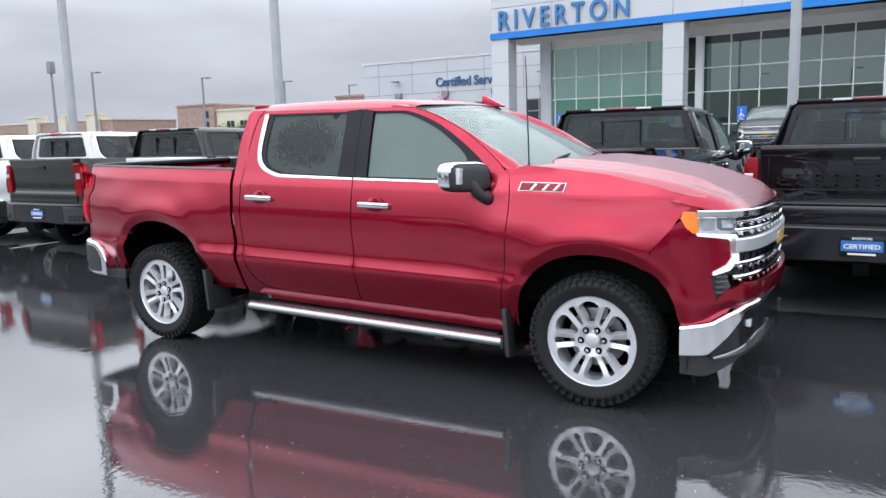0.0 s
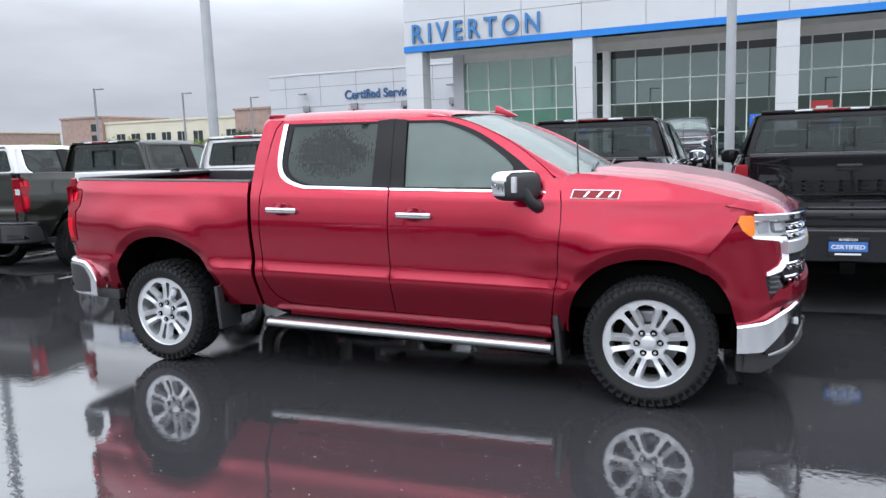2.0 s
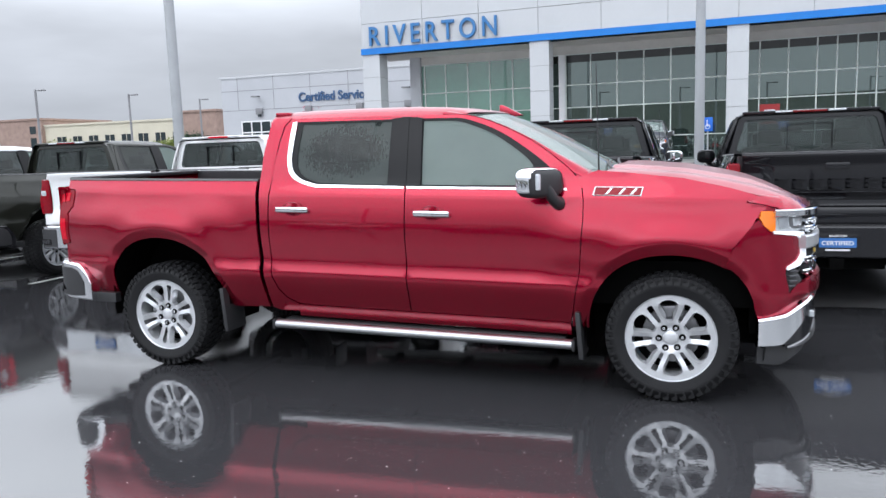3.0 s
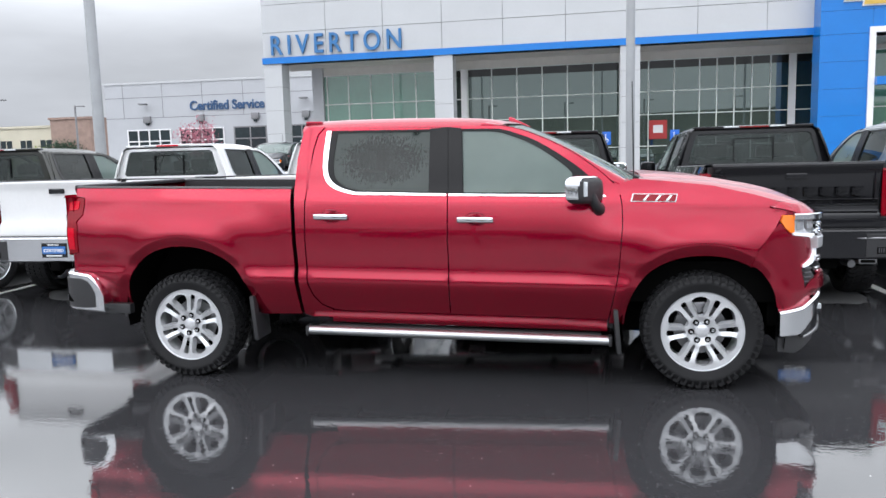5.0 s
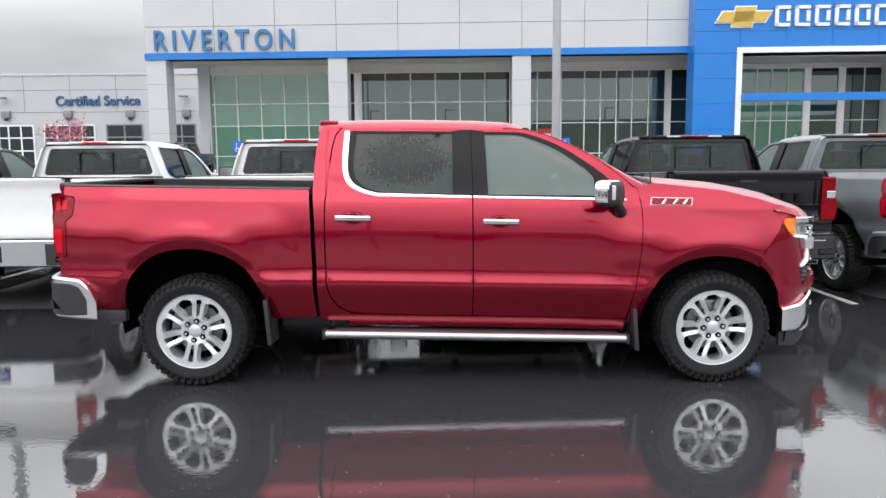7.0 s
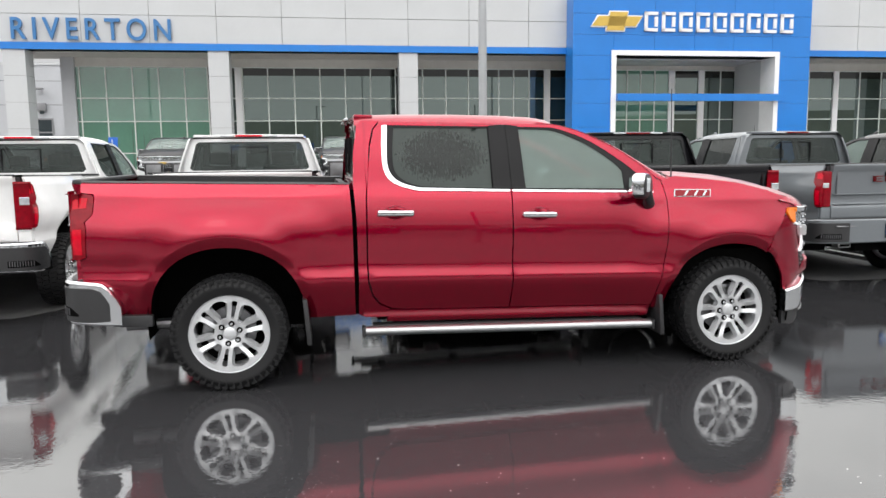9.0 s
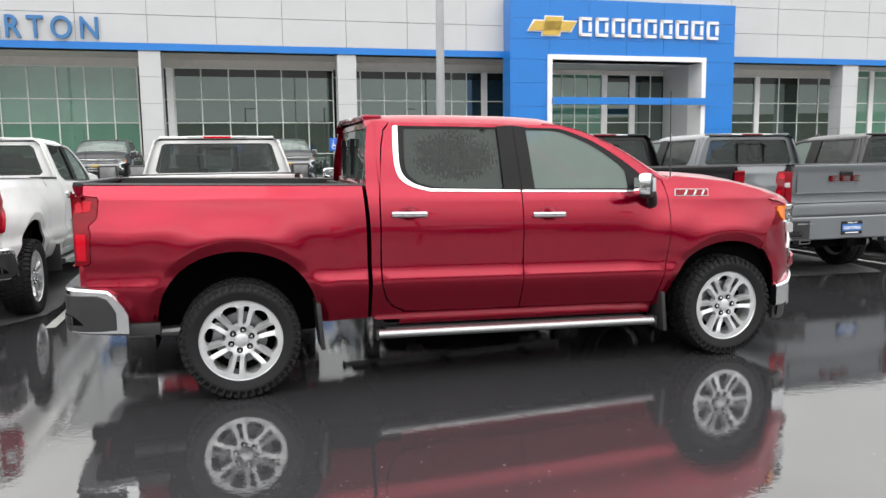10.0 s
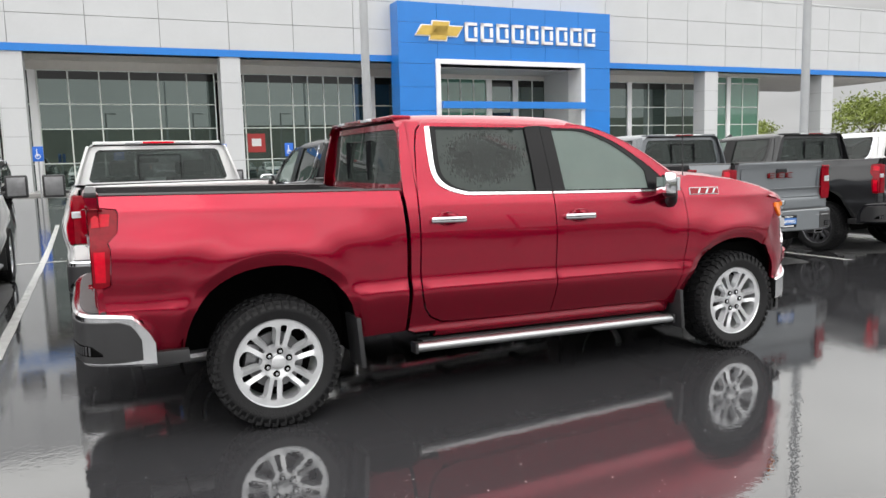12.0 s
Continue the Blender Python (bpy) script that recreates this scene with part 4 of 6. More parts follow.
    def hood_z(x, y):
        a = abs(y)
        z = float(np.interp(x, hood_edge[:, 0], hood_edge[:, 1])) + 0.026 * ease(0.63, 0.54, a) * ease(4.62, 4.2, x) - 0.055 * ease(0.74, 0.93, a)
        d = front_x(y) - x
        return z - 0.055 * max(0.0, 1 - d / 0.12) ** 2
    ho = [(3.325, -0.875), (3.36, -0.6), (3.385, 0.0), (3.36, 0.6), (3.325, 0.875)]
    nose = [along(FRONT, FRONT_U, u, -0.008) for u in np.linspace(0.315, U, 26)]
    ho += [(3.8, 0.882), (4.1, 0.885), (4.22, 0.880)] + nose[:-1] + [(x, -y) for x, y in nose[::-1]] + [(4.22, -0.880), (4.1, -0.885), (3.8, -0.882)]
    hd = sheet(ho, [], lambda x, y: Vector((x, y, hood_z(x, y))), [(x, y) for x in np.arange(3.3, 4.64, 0.045) for y in np.arange(-0.9, 0.91, 0.045)], 0.07, 0.05, out=(0, 0, 1))
    P("hood", rake(hd), paint_mat)
    # the fender's tip folds over from the headlamp to the hood's edge
    for s in (-1, 1):
        tip, rows = bmesh.new(), []
        for u in np.linspace(0.13, 0.345, 12):
            zo = float(np.interp(u, (0.115, 0.21, 0.28, 0.36), (1.300, 1.284, 1.268, 1.256))) - 0.004
            a, b = along(FRONT, FRONT_U, u, -0.012), along(FRONT, FRONT_U, u, -0.085)
            zi = hood_z(b[0], b[1]) - 0.008 - 0.03 * ease(0.22, 0.13, u)
            rows.append([tip.verts.new((a[0] + (b[0] - a[0]) * k, s * (a[1] + (b[1] - a[1]) * k), zo + (zi - zo) * k + 0.022 * ease(0.12, 0.24, u) * math.sin(math.pi * k))) for k in (0, 0.2, 0.4, 0.6, 0.8, 1.0)])
        for p, q in zip(rows, rows[1:]):
            for i in range(5):
                tip.faces.new((p[i], p[i + 1], q[i + 1], q[i]) if s > 0 else (q[i], q[i + 1], p[i + 1], p[i]))
        P("fender_tip", rake(tip), paint_mat)
    top = np.array([(3.22, 1.452), (3.30, 1.478), (3.50, 1.462), (3.81, 1.432), (4.08, 1.372), (4.22, 1.318), (4.285, 1.278)])
    for s in (-1, 1):
        sh = bmesh.new()
        rows = []
        for x in np.linspace(3.24, 4.285, 26):
            zt = float(np.interp(x, top[:, 0], top[:, 1])) - 0.004
            w = half(x, zt) - 0.004
            yi = min(0.872, w - 0.02)
            zi = hood_z(x, yi) - 0.012
            rows.append([sh.verts.new((x, s * (w + (yi - w) * k), zt + (zi - zt) * k + 0.012 * math.sin(math.pi * k))) for k in (0, 0.25, 0.5, 0.75, 1.0)] + [sh.verts.new((x, s * (yi - 0.06), zi - 0.05))])
        for p, q in zip(rows, rows[1:]):
            for i in range(5):
                sh.faces.new((p[i], p[i + 1], q[i + 1], q[i]))
        P("fender_shoulder", rake(sh), paint_mat)
    cowl = bmesh.new()
    grid = [[cowl.verts.new((3.30 + 0.10 * j + (0.05 if j else 0.03) * (1 - a * a), 0.86 * a, 1.445 + 0.012 * j)) for a in np.linspace(-1, 1, 17)] for j in (0, 1)]
    for i in range(16):
        cowl.faces.new((grid[0][i], grid[0][i + 1], grid[1][i + 1], grid[1][i]))
    P("cowl", rake(cowl), M_PLASTIC)

    # windshield, roof, pillars, back wall
    def wind(a, b):
        lo = Vector((3.40 - 0.10 * a * a, 0.835 * a, 1.440))
        hi = Vector((2.44 - 0.13 * a * a, 0.690 * a, 1.898 - 0.035 * a * a))
        p = lo.lerp(hi, b)
        return p + Vector((0.05, 0, 0.07)) * (b * (1 - b)) * 1.4
    ws = bmesh.new()
    g = [[ws.verts.new(wind(a, b)) for a in np.linspace(-1, 1, 25)] for b in np.linspace(0, 1, 13)]
    for p, q in zip(g, g[1:]):
        for i in range(24):
            ws.faces.new((p[i], p[i + 1], q[i + 1], q[i]))
    P("windshield", rake(ws), M_WIND, "rain-wet windshield")
    roof_line = np.array([(0.90, 1.896), (0.97, 1.906), (1.2, 1.917), (1.6, 1.925), (2.0, 1.925), (2.3, 1.914), (2.46, 1.894), (2.505, 1.879)])
    rf = bmesh.new()
    g = []
    for x in np.linspace(0.90, 2.505, 27):
        zr = float(np.interp(x, roof_line[:, 0], roof_line[:, 1]))
        row = []
        for a in np.linspace(-1, 1, 33):
            e = max(0.0, (abs(a) - 0.80) / 0.20)
            xx = x if x < 2.2 else x - 0.13 * a * a * (x - 2.2) / 0.26
            row.append(rf.verts.new((xx, a * 0.772, zr - 0.016 * a * a - 0.068 * e * e)))
        g.append(row)
    for p, q in zip(g, g[1:]):
        for i in range(32):
            rf.faces.new((p[i], p[i + 1], q[i + 1], q[i]))
    P("roof", rake(rf), paint_mat)
    for s in (-1, 1):
        # A-pillar: a lofted strip from the windshield's edge to the top of the door
        outer = [(2.24, 1.855)] + [(x + 0.003, z + 0.004) for x, z in door_top if z > 1.47] + [(3.155, 1.462), (3.21, 1.44), (3.27, 1.432)]
        ap, rows = bmesh.new(), []
        for i, (x, z) in enumerate(outer):
            b = 1 - i / (len(outer) - 1)
            p1 = Vector((x, half(x, min(z, 1.85)) + 0.001, z))
            p0 = wind(1.0, b) + Vector((0.0, 0.0, 0.003))
            if b > 0.97:
                p0 = Vector((2.30, 0.70, 1.866))
            row = [ap.verts.new((p0.x - 0.02, s * (p0.y - 0.02), p0.z - 0.03))]
            for k in (0, 0.12, 0.3, 0.5, 0.7, 0.88, 1.0):
                p = p0.lerp(p1, k) + Vector((0.25, 0.6, 0.75)) * 0.016 * math.sin(math.pi * k) ** 0.8
                row.append(ap.verts.new((p.x, s * p.y, p.z)))
            row.append(ap.verts.new((p1.x, s * (p1.y - 0.03), p1.z - 0.02)))
            rows.append(row)
        for p, q in zip(rows, rows[1:]):
            for i in range(8):
                ap.faces.new((p[i], p[i + 1], q[i + 1], q[i]) if s < 0 else (q[i], q[i + 1], p[i + 1], p[i]))
        P("a_pillar", rake(ap), paint_mat)
        y_w = -0.66 if s < 0 else 0.02
        P("wiper", rake(tube([(3.385, y_w, 1.462), (3.345, y_w + 0.10, 1.486), (3.310, y_w + 0.30, 1.504), (3.285, y_w + 0.56, 1.520)], [0.012, 0.009, 0.010, 0.007], 6)), M_PLASTIC, "black wiper")
    back_x = lambda y, z: 0.868 + (z - 1.39) * 0.105 + 0.055 * (abs(y) / 0.8) ** 4
    win = [(-0.73, 1.435), (0.73, 1.435), (0.765, 1.47), (0.678, 1.775), (0.64, 1.805), (-0.64, 1.805), (-0.678, 1.775), (-0.765, 1.47)]
    bw = sheet([(-0.93, 0.8), (0.93, 0.8), (0.925, 1.40), (0.772, 1.845), (-0.772, 1.845), (-0.925, 1.40)], [win], lambda y, z: Vector((back_x(y, z), y, z)),
               [(y, z) for y in np.arange(-0.9, 0.91, 0.08) for z in np.arange(0.85, 1.85, 0.08)], 0.03, 0.08, out=(-1, 0, 0))
    P("cab_back", rake(bw), paint_mat)
    P("back_window", rake(sheet(win, [], lambda y, z: Vector((back_x(y, z) + 0.012, y, z)), [], 0, 0.08, out=(-1, 0, 0))), M_BACKGL, "dark tinted back window")
    sl = bmesh.new()
    for y0, y1, z0, z1 in ((-0.235, -0.226, 1.46, 1.74), (0.226, 0.235, 1.46, 1.74), (-0.235, 0.235, 1.735, 1.744)):
        box(back_x(0, z0) - 0.002, back_x(0, z1) + 0.006, y0, y1, z0, z1, 0, sl)
    P("slider_frame", rake(sl), M_GLOSSBLK)
    lip = box(0.855, 0.99, -0.70, 0.70, 1.862, 1.897, 0.014, seg=3)
    for v in lip.verts:
        v.co.x += 0.05 * (abs(v.co.y) / 0.70) ** 3
    P("roof_lip", rake(lip), paint_mat)
    P("high_brake_lamp", rake(box(0.845, 0.88, -0.17, 0.17, 1.866, 1.892, 0.008)), M_REDDARK, "dark red high brake lamp")

    for y0 in (-0.36, 0.18):
        P("cargo_lamp", rake(box(0.848, 0.88, y0, y0 + 0.18, 1.868, 1.890, 0.008)), M_CLEAR, "clear cargo lamp")

    # bed inside, tailgate, rear bumper
    P("bed_liner", rake(box(-0.93, 0.84, -0.50, 0.50, 0.86, 0.90)), M_PLASTIC, "black lined cargo bed floor")
    P("bed_front_wall", rake(box(0.80, 0.85, -0.84, 0.84, 0.904, 1.395)), M_PLASTIC)
    for k in (-1, 1):
        P("bed_wall", rake(box(-0.93, 0.798, min(k * 0.78, k * 0.84), max(k * 0.78, k * 0.84), 1.088, 1.39)), M_PLASTIC)
        P("bed_wheel_house", rake(box(-0.58, 0.58, min(k * 0.46, k * 0.84), max(k * 0.46, k * 0.84), 1.03, 1.085, 0.01)), M_PLASTIC)
    for s in (-1, 1):
        rc = bmesh.new()
        xs = np.linspace(-0.925, 0.855, 20)
        rows = [[rc.verts.new((x, s * y(x), z)) for x in xs] for y, z in ((lambda x: 0.79, 1.385), (lambda x: 0.79, 1.410), (lambda x: half(x, 1.40) - 0.012, 1.414), (lambda x: half(x, 1.395) + 0.004, 1.402))]
        for p, q in zip(rows, rows[1:]):
            for i in range(19):
                rc.faces.new((p[i], p[i + 1], q[i + 1], q[i]))
        P("bed_rail_cap", rake(rc), M_PLASTIC)
    prof = spline([(-0.93, 0.75), (-0.985, 0.752), (-0.995, 0.80), (-0.990, 0.89), (-0.972, 0.935), (-0.966, 1.04), (-0.972, 1.19), (-0.984, 1.29), (-1.004, 1.35), (-1.014, 1.388), (-1.0, 1.405), (-0.93, 1.405)], 4)
    tg = bmesh.new()
    rows = [[tg.verts.new((x + 0.012 * (y / 0.795) ** 2, y, z)) for x, z in prof] for y in np.linspace(-0.795, 0.795, 9)]
    for p, q in zip(rows, rows[1:]):
        for i in range(len(prof) - 1):
            tg.faces.new((p[i], p[i + 1], q[i + 1], q[i]))
    tg.faces.new(rows[0])
    tg.faces.new(rows[-1][::-1])
    gate = P("tailgate", rake(tg), paint_mat)
    P("gate_top_cap", rake(box(-1.0, -0.93, -0.80, 0.80, 1.385, 1.418, 0.012)), M_PLASTIC, parent=gate)
    P("gate_handle", rake(box(-1.0, -0.975, -0.10, 0.10, 1.255, 1.315, 0.012)), M_GLOSSBLK, parent=gate)
    RU = REAR_U[-1]
    rr = lambda *a, **k: rake(ribbon(REAR, REAR_U, *a, **k))
    rbp = P("rear_bumper", rr(0.03, RU, ((0.03, 0.44), (0.3, 0.455), (2, 0.47)), ((0.03, 0.585), (0.06, 0.645), (0.10, 0.695), (0.15, 0.735), (0.3, 0.748), (2, 0.748)), 0.014, 0.10, 0, 44, 0.014), M_CHROME, "chrome rear bumper with black corner steps")
    P("bumper_top", rr(0.22, RU, 0.748, 0.756, -0.03, 0.14, 0, 30, 0.003), M_PLASTIC, parent=rbp)
    for s in (-1, 1):
        P("corner_panel", rr(0.10, 0.68, ((0.085, 0.480), (0.2, 0.472), (0.68, 0.475)), ((0.085, 0.555), (0.11, 0.622), (0.15, 0.682), (0.21, 0.706), (0.68, 0.710)), 0.019, 0.03, s, 22, 0.006), M_PLASTIC, parent=rbp)
        P("corner_step", rr(0.30, 0.58, ((0.30, 0.515), (0.58, 0.51)), ((0.30, 0.53), (0.36, 0.575), (0.58, 0.575)), 0.023, 0.02, s, 10, 0.004), M_UNDER, parent=rbp)
        for k in range(10):
            u = 0.36 + 0.022 * k
            P("step_rib", rr(u, u + 0.009, 0.52, 0.568, 0.027, 0.02, s, 1, 0.002), M_ALLOYDARK, parent=rbp)
    hitch = box(-1.13, -0.9, -0.06, 0.06, 0.36, 0.46, 0.01)
    P("hitch_receiver", rake(hitch), M_UNDER, parent=rbp)
    P("plate_recess", rake(box(-1.112, -1.06, -0.26, 0.26, 0.51, 0.685, 0.01)), M_GLOSSBLK, parent=rbp)

    # inside the cab
    for s in (-1, 1):
        for x in (1.35, 2.25):
            seat = P("seat", rake(box(x - 0.05, x + 0.45, s * 0.40 - 0.25, s * 0.40 + 0.25, 0.85, 1.02, 0.05, seg=3)), M_SEAT)
            b = box(x - 0.16, x - 0.02, s * 0.40 - 0.25, s * 0.40 + 0.25, 0.95, 1.50, 0.05, seg=3)
            for v in b.verts:
                v.co.x -= (v.co.z - 0.95) * 0.25
            P("backrest", rake(b), M_SEAT, parent=seat)
            P("headrest", rake(box(x - 0.33, x - 0.23, s * 0.40 - 0.13, s * 0.40 + 0.13, 1.52, 1.68, 0.04, seg=3)), M_SEAT, parent=seat)
    P("dashboard", rake(box(2.78, 3.30, -0.80, 0.80, 0.95, 1.42, 0.08, seg=3)), M_DASH)
    P("cab_floor", rake(box(0.95, 3.2, -0.86, 0.86, 0.55, 0.70)), M_DASH)
    P("headliner", rake(box(1.0, 2.35, -0.70, 0.70, 1.84, 1.862)), M_DASH)
    sw = lathe([(0.185, -0.014), (0.20, 0), (0.185, 0.014), (0.17, 0), (0.185, -0.014)], 32)
    bmesh.ops.rotate(sw, verts=sw.verts, matrix=Matrix.Rotation(radians(90), 3, "Z"))
    bmesh.ops.rotate(sw, verts=sw.verts, matrix=Matrix.Rotation(radians(25), 3, "Y"))
    bmesh.ops.translate(sw, verts=sw.verts, vec=(2.72, 0.40, 1.28))
    P("steering_wheel", rake(sw), M_PLASTIC)
    P("rear_view_mirror", rake(box(2.62, 2.66, -0.13, 0.13, 1.70, 1.77, 0.015)), M_PLASTIC)
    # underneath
    # the last, low box is added to block bright reflections under the cab
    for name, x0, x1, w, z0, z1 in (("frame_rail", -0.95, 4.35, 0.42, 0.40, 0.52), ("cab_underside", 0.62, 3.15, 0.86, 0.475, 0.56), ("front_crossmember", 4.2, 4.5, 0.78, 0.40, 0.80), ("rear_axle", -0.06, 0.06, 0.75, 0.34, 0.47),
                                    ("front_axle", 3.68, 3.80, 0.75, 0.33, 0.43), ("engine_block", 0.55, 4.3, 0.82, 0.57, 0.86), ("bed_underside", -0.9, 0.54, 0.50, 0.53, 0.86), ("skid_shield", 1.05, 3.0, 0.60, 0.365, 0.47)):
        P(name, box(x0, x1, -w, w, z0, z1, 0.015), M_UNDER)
    P("exhaust", tube([(-0.75, -0.62, 0.42), (0.2, -0.58, 0.42)], 0.04, 10), M_STEEL)
    fin = box(2.34, 2.53, 0.40, 0.46, 1.87, 1.965, 0.012)
    for v in fin.verts:
        v.co.x -= 2.2 * max(0.0, v.co.z - 1.89) if v.co.x > 2.43 else 0.0
        v.co.y = 0.43 + (v.co.y - 0.43) * (1 - 6 * max(0.0, v.co.z - 1.90))
    P("roof_fin", rake(fin), paint_mat, "body-coloured shark-fin aerial")
    for s in (-1, 1):
        P("rear_valance", rake(box(-0.72, -0.505, min(s * 0.88, s * 0.945), max(s * 0.88, s * 0.945), 0.425, 0.505, 0.01)), M_PLASTIC)
    P("antenna", rake(tube([(3.30, -0.845, 1.45), (3.285, -0.85, 2.13)], [0.006, 0.003], 6)), M_PLASTIC)
    return t


# ---- ground ----
GROUND_Y = [-900, -300, -100, -40, -15, -6, 0, 3, 6, 9, 12, 15, 18, 21, 24, 27, 29, 40, 80, 200, 900]
GROUND_Z = [0.55 * ease(9.0, 29.0, y) for y in GROUND_Y]


def ground_z(y):
    """The lot climbs gently towards the showroom."""
    return float(np.interp(y, GROUND_Y, GROUND_Z))


gb = bmesh.new()
ys = GROUND_Y
rows = [[gb.verts.new((x, y, ground_z(y))) for x in (-900, -300, -100, -40, -15, 0, 15, 40, 100, 300, 900)] for y in ys]
for p, q in zip(rows, rows[1:]):
    for i in range(10):
        gb.faces.new((p[i], p[i + 1], q[i + 1], q[i]))
setting("ground", gb, M_WET, "rain-soaked black asphalt car park, mirror wet", "ground")


def stall_line(x0, x1, y0, y1, n=24):
    bm = bmesh.new()
    pts = []
    for i in range(n + 1):
        y = y0 + (y1 - y0) * i / n
        j = 0.004 * math.sin(i * 2.3)
        pts.append((bm.verts.new((x0 + j, y, ground_z(y) + 0.004)), bm.verts.new((x1 - j, y, ground_z(y) + 0.004))))
    for a, b in zip(pts, pts[1:]):
        bm.faces.new((a[0], a[1], b[1], b[0]))
    ob = part("parking_line", bm, M_LINE, smooth=0)
    return tagged(ob, "worn white painted parking line on wet asphalt", "parking line", "stall lines", "structure")


for x in [-18.0 + 2.7 * k for k in range(14)]:
    stall_line(x - 0.05, x + 0.05, 1.9, 16.6)
stall_line(-19.0, 18.0, 9.3, 9.4, 2)


def dry_patch(x, y0, y1, seed):
    """Paler dry asphalt sheltered from the rain under a parked truck."""
    rng = random.Random(seed)
    bm = bmesh.new()
    pts = []
    for i in range(72):
        a = 2 * math.pi * i / 72
        c, q = math.cos(a), math.sin(a)
        k = 1 + 0.025 * math.sin(5 * a + seed) + rng.uniform(-0.012, 0.012)
        px = x + 0.98 * math.copysign(abs(c) ** 0.45, c) * k
        py = (y0 + y1) / 2 + (y1 - y0) / 2 * math.copysign(abs(q) ** 0.35, q) * k
        pts.append(bm.verts.new((px, py, ground_z(py) + 0.003)))
    bm.faces.new(pts)
    return tagged(part("dry_patch", bm, M_DRY, smooth=0), "pale dry asphalt under a parked truck", "ground", "dry patches", "structure")


for i, x in enumerate((-11.2, -8.45, -5.75, -2.95, -0.2, 2.5, 5.08, 7.65, 10.5, 13.2)):
    dry_patch(x, 2.05, 7.2, i)


# ---- showroom ----
BX, BY, BROT = 5.0, 32.47, -1.5
B = pose(BX, BY, 0, 0, 0, BROT) @ pose(-BX, -BY, 0)
GZ = 0.50


def bpart(name, bm, mat, parent=None, label="", smooth=0):
    bm.transform(B)
    return part(name, bm, mat, parent, label, smooth)


def bset(name, bm, mat, label, category):
    return tagged(bpart(name, bm, mat, None, "", 0), label, category, kind="structure")


fascia = bset("wall_fascia", box(-13.60, 56.0, 32.52, 33.3, 6.86, 11.45), M_JOINT, "white metal panel fascia with dark joints over the showroom", "wall")
edges_x = [-13.62] + [-10.02 + 3.13 * k for k in range(22)]
edges_z = [7.17, 8.48, 9.92, 11.46]
for x0, x1 in zip(edges_x, edges_x[1:]):
    for z0, z1 in zip(edges_z, edges_z[1:]):
        if 13.9 < x0 and x1 < 27.2 and z1 < 10.5:
            continue
        bpart("panel", box(x0 + 0.012, x1 - 0.012, 32.47, 32.53, z0 + 0.012, z1 - 0.012, 0.004), M_ACM, fascia)
band = bset("trim_blue_band", box(-13.66, 13.95, 32.42, 32.55, 6.84, 7.17, 0.01), M_BLUE, "blue metal band under the white fascia", "trim")
bset("trim_blue_band.001", box(27.1, 56.0, 32.42, 32.55, 6.84, 7.17, 0.01), M_BLUE, "blue metal band under the white fascia", "trim")
bset("trim_parapet", box(-13.66, 56.0, 32.44, 33.35, 11.46, 11.56, 0.01), M_ACM, "white parapet cap", "trim")
bset("soffit", box(-13.6, 56.0, 32.60, 36.2, 6.86, 6.94), M_SOFFIT, "beige canopy soffit", "ceiling")
bset("wall_lintel", box(-12.0, 42.6, 35.55, 35.95, 6.42, 6.86), M_SOFFIT, "beige lintel over the shop windows", "wall")
bset("wall_end", box(-12.0, -11.35, 35.35, 52.0, 0.3, 6.86), M_ACMW, "pale end wall of the showroom", "wall")
bset("wall_upper", box(-11.9, 44.0, 36.2, 52.0, 6.94, 9.5), M_ACMW, "pale upper wall and roof block", "wall")
bset("soffit_deep", box(42.7, 56.0, 36.22, 44.0, 6.86, 6.94), M_SOFFIT, "beige canopy soffit over the open end", "ceiling")
bset("wall_upper_end", box(44.02, 56.0, 36.2, 44.0, 6.96, 9.5), M_ACMW, "pale upper block over the open canopy", "wall")
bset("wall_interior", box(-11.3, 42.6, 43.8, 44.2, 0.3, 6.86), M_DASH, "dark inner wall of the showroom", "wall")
bset("floor_showroom", box(-11.3, 42.6, 35.5, 43.8, 0.30, 0.52), M_CONC, "grey showroom floor", "floor")
kerb = bmesh.new()
box(-16, 58, 29.6, 35.5, 0.2, 0.66, 0.02, kerb)
bset("pavement", kerb, M_CONC, "raised wet concrete pavement along the showroom", "pavement")
for x0, x1 in ((-13.62, -12.60), (-4.23, -3.24), (5.15, 6.10), (35.3, 36.4), (45.8, 46.95)):
    col = thing("column", "white metal-clad square column carrying the canopy", "column", "canopy columns")
    bpart("core", box(x0 + 0.02, x1 - 0.02, 32.52, 33.5, 0.6, 6.84), M_JOINT, col)
    for z in range(5):
        z0, z1 = 0.62 + 1.25 * z, 0.62 + 1.25 * (z + 1)
        bpart("panel", box(x0, x1, 32.50, 33.52, z0 + 0.008, min(z1, 6.86) - 0.008, 0.006), M_ACM, col)


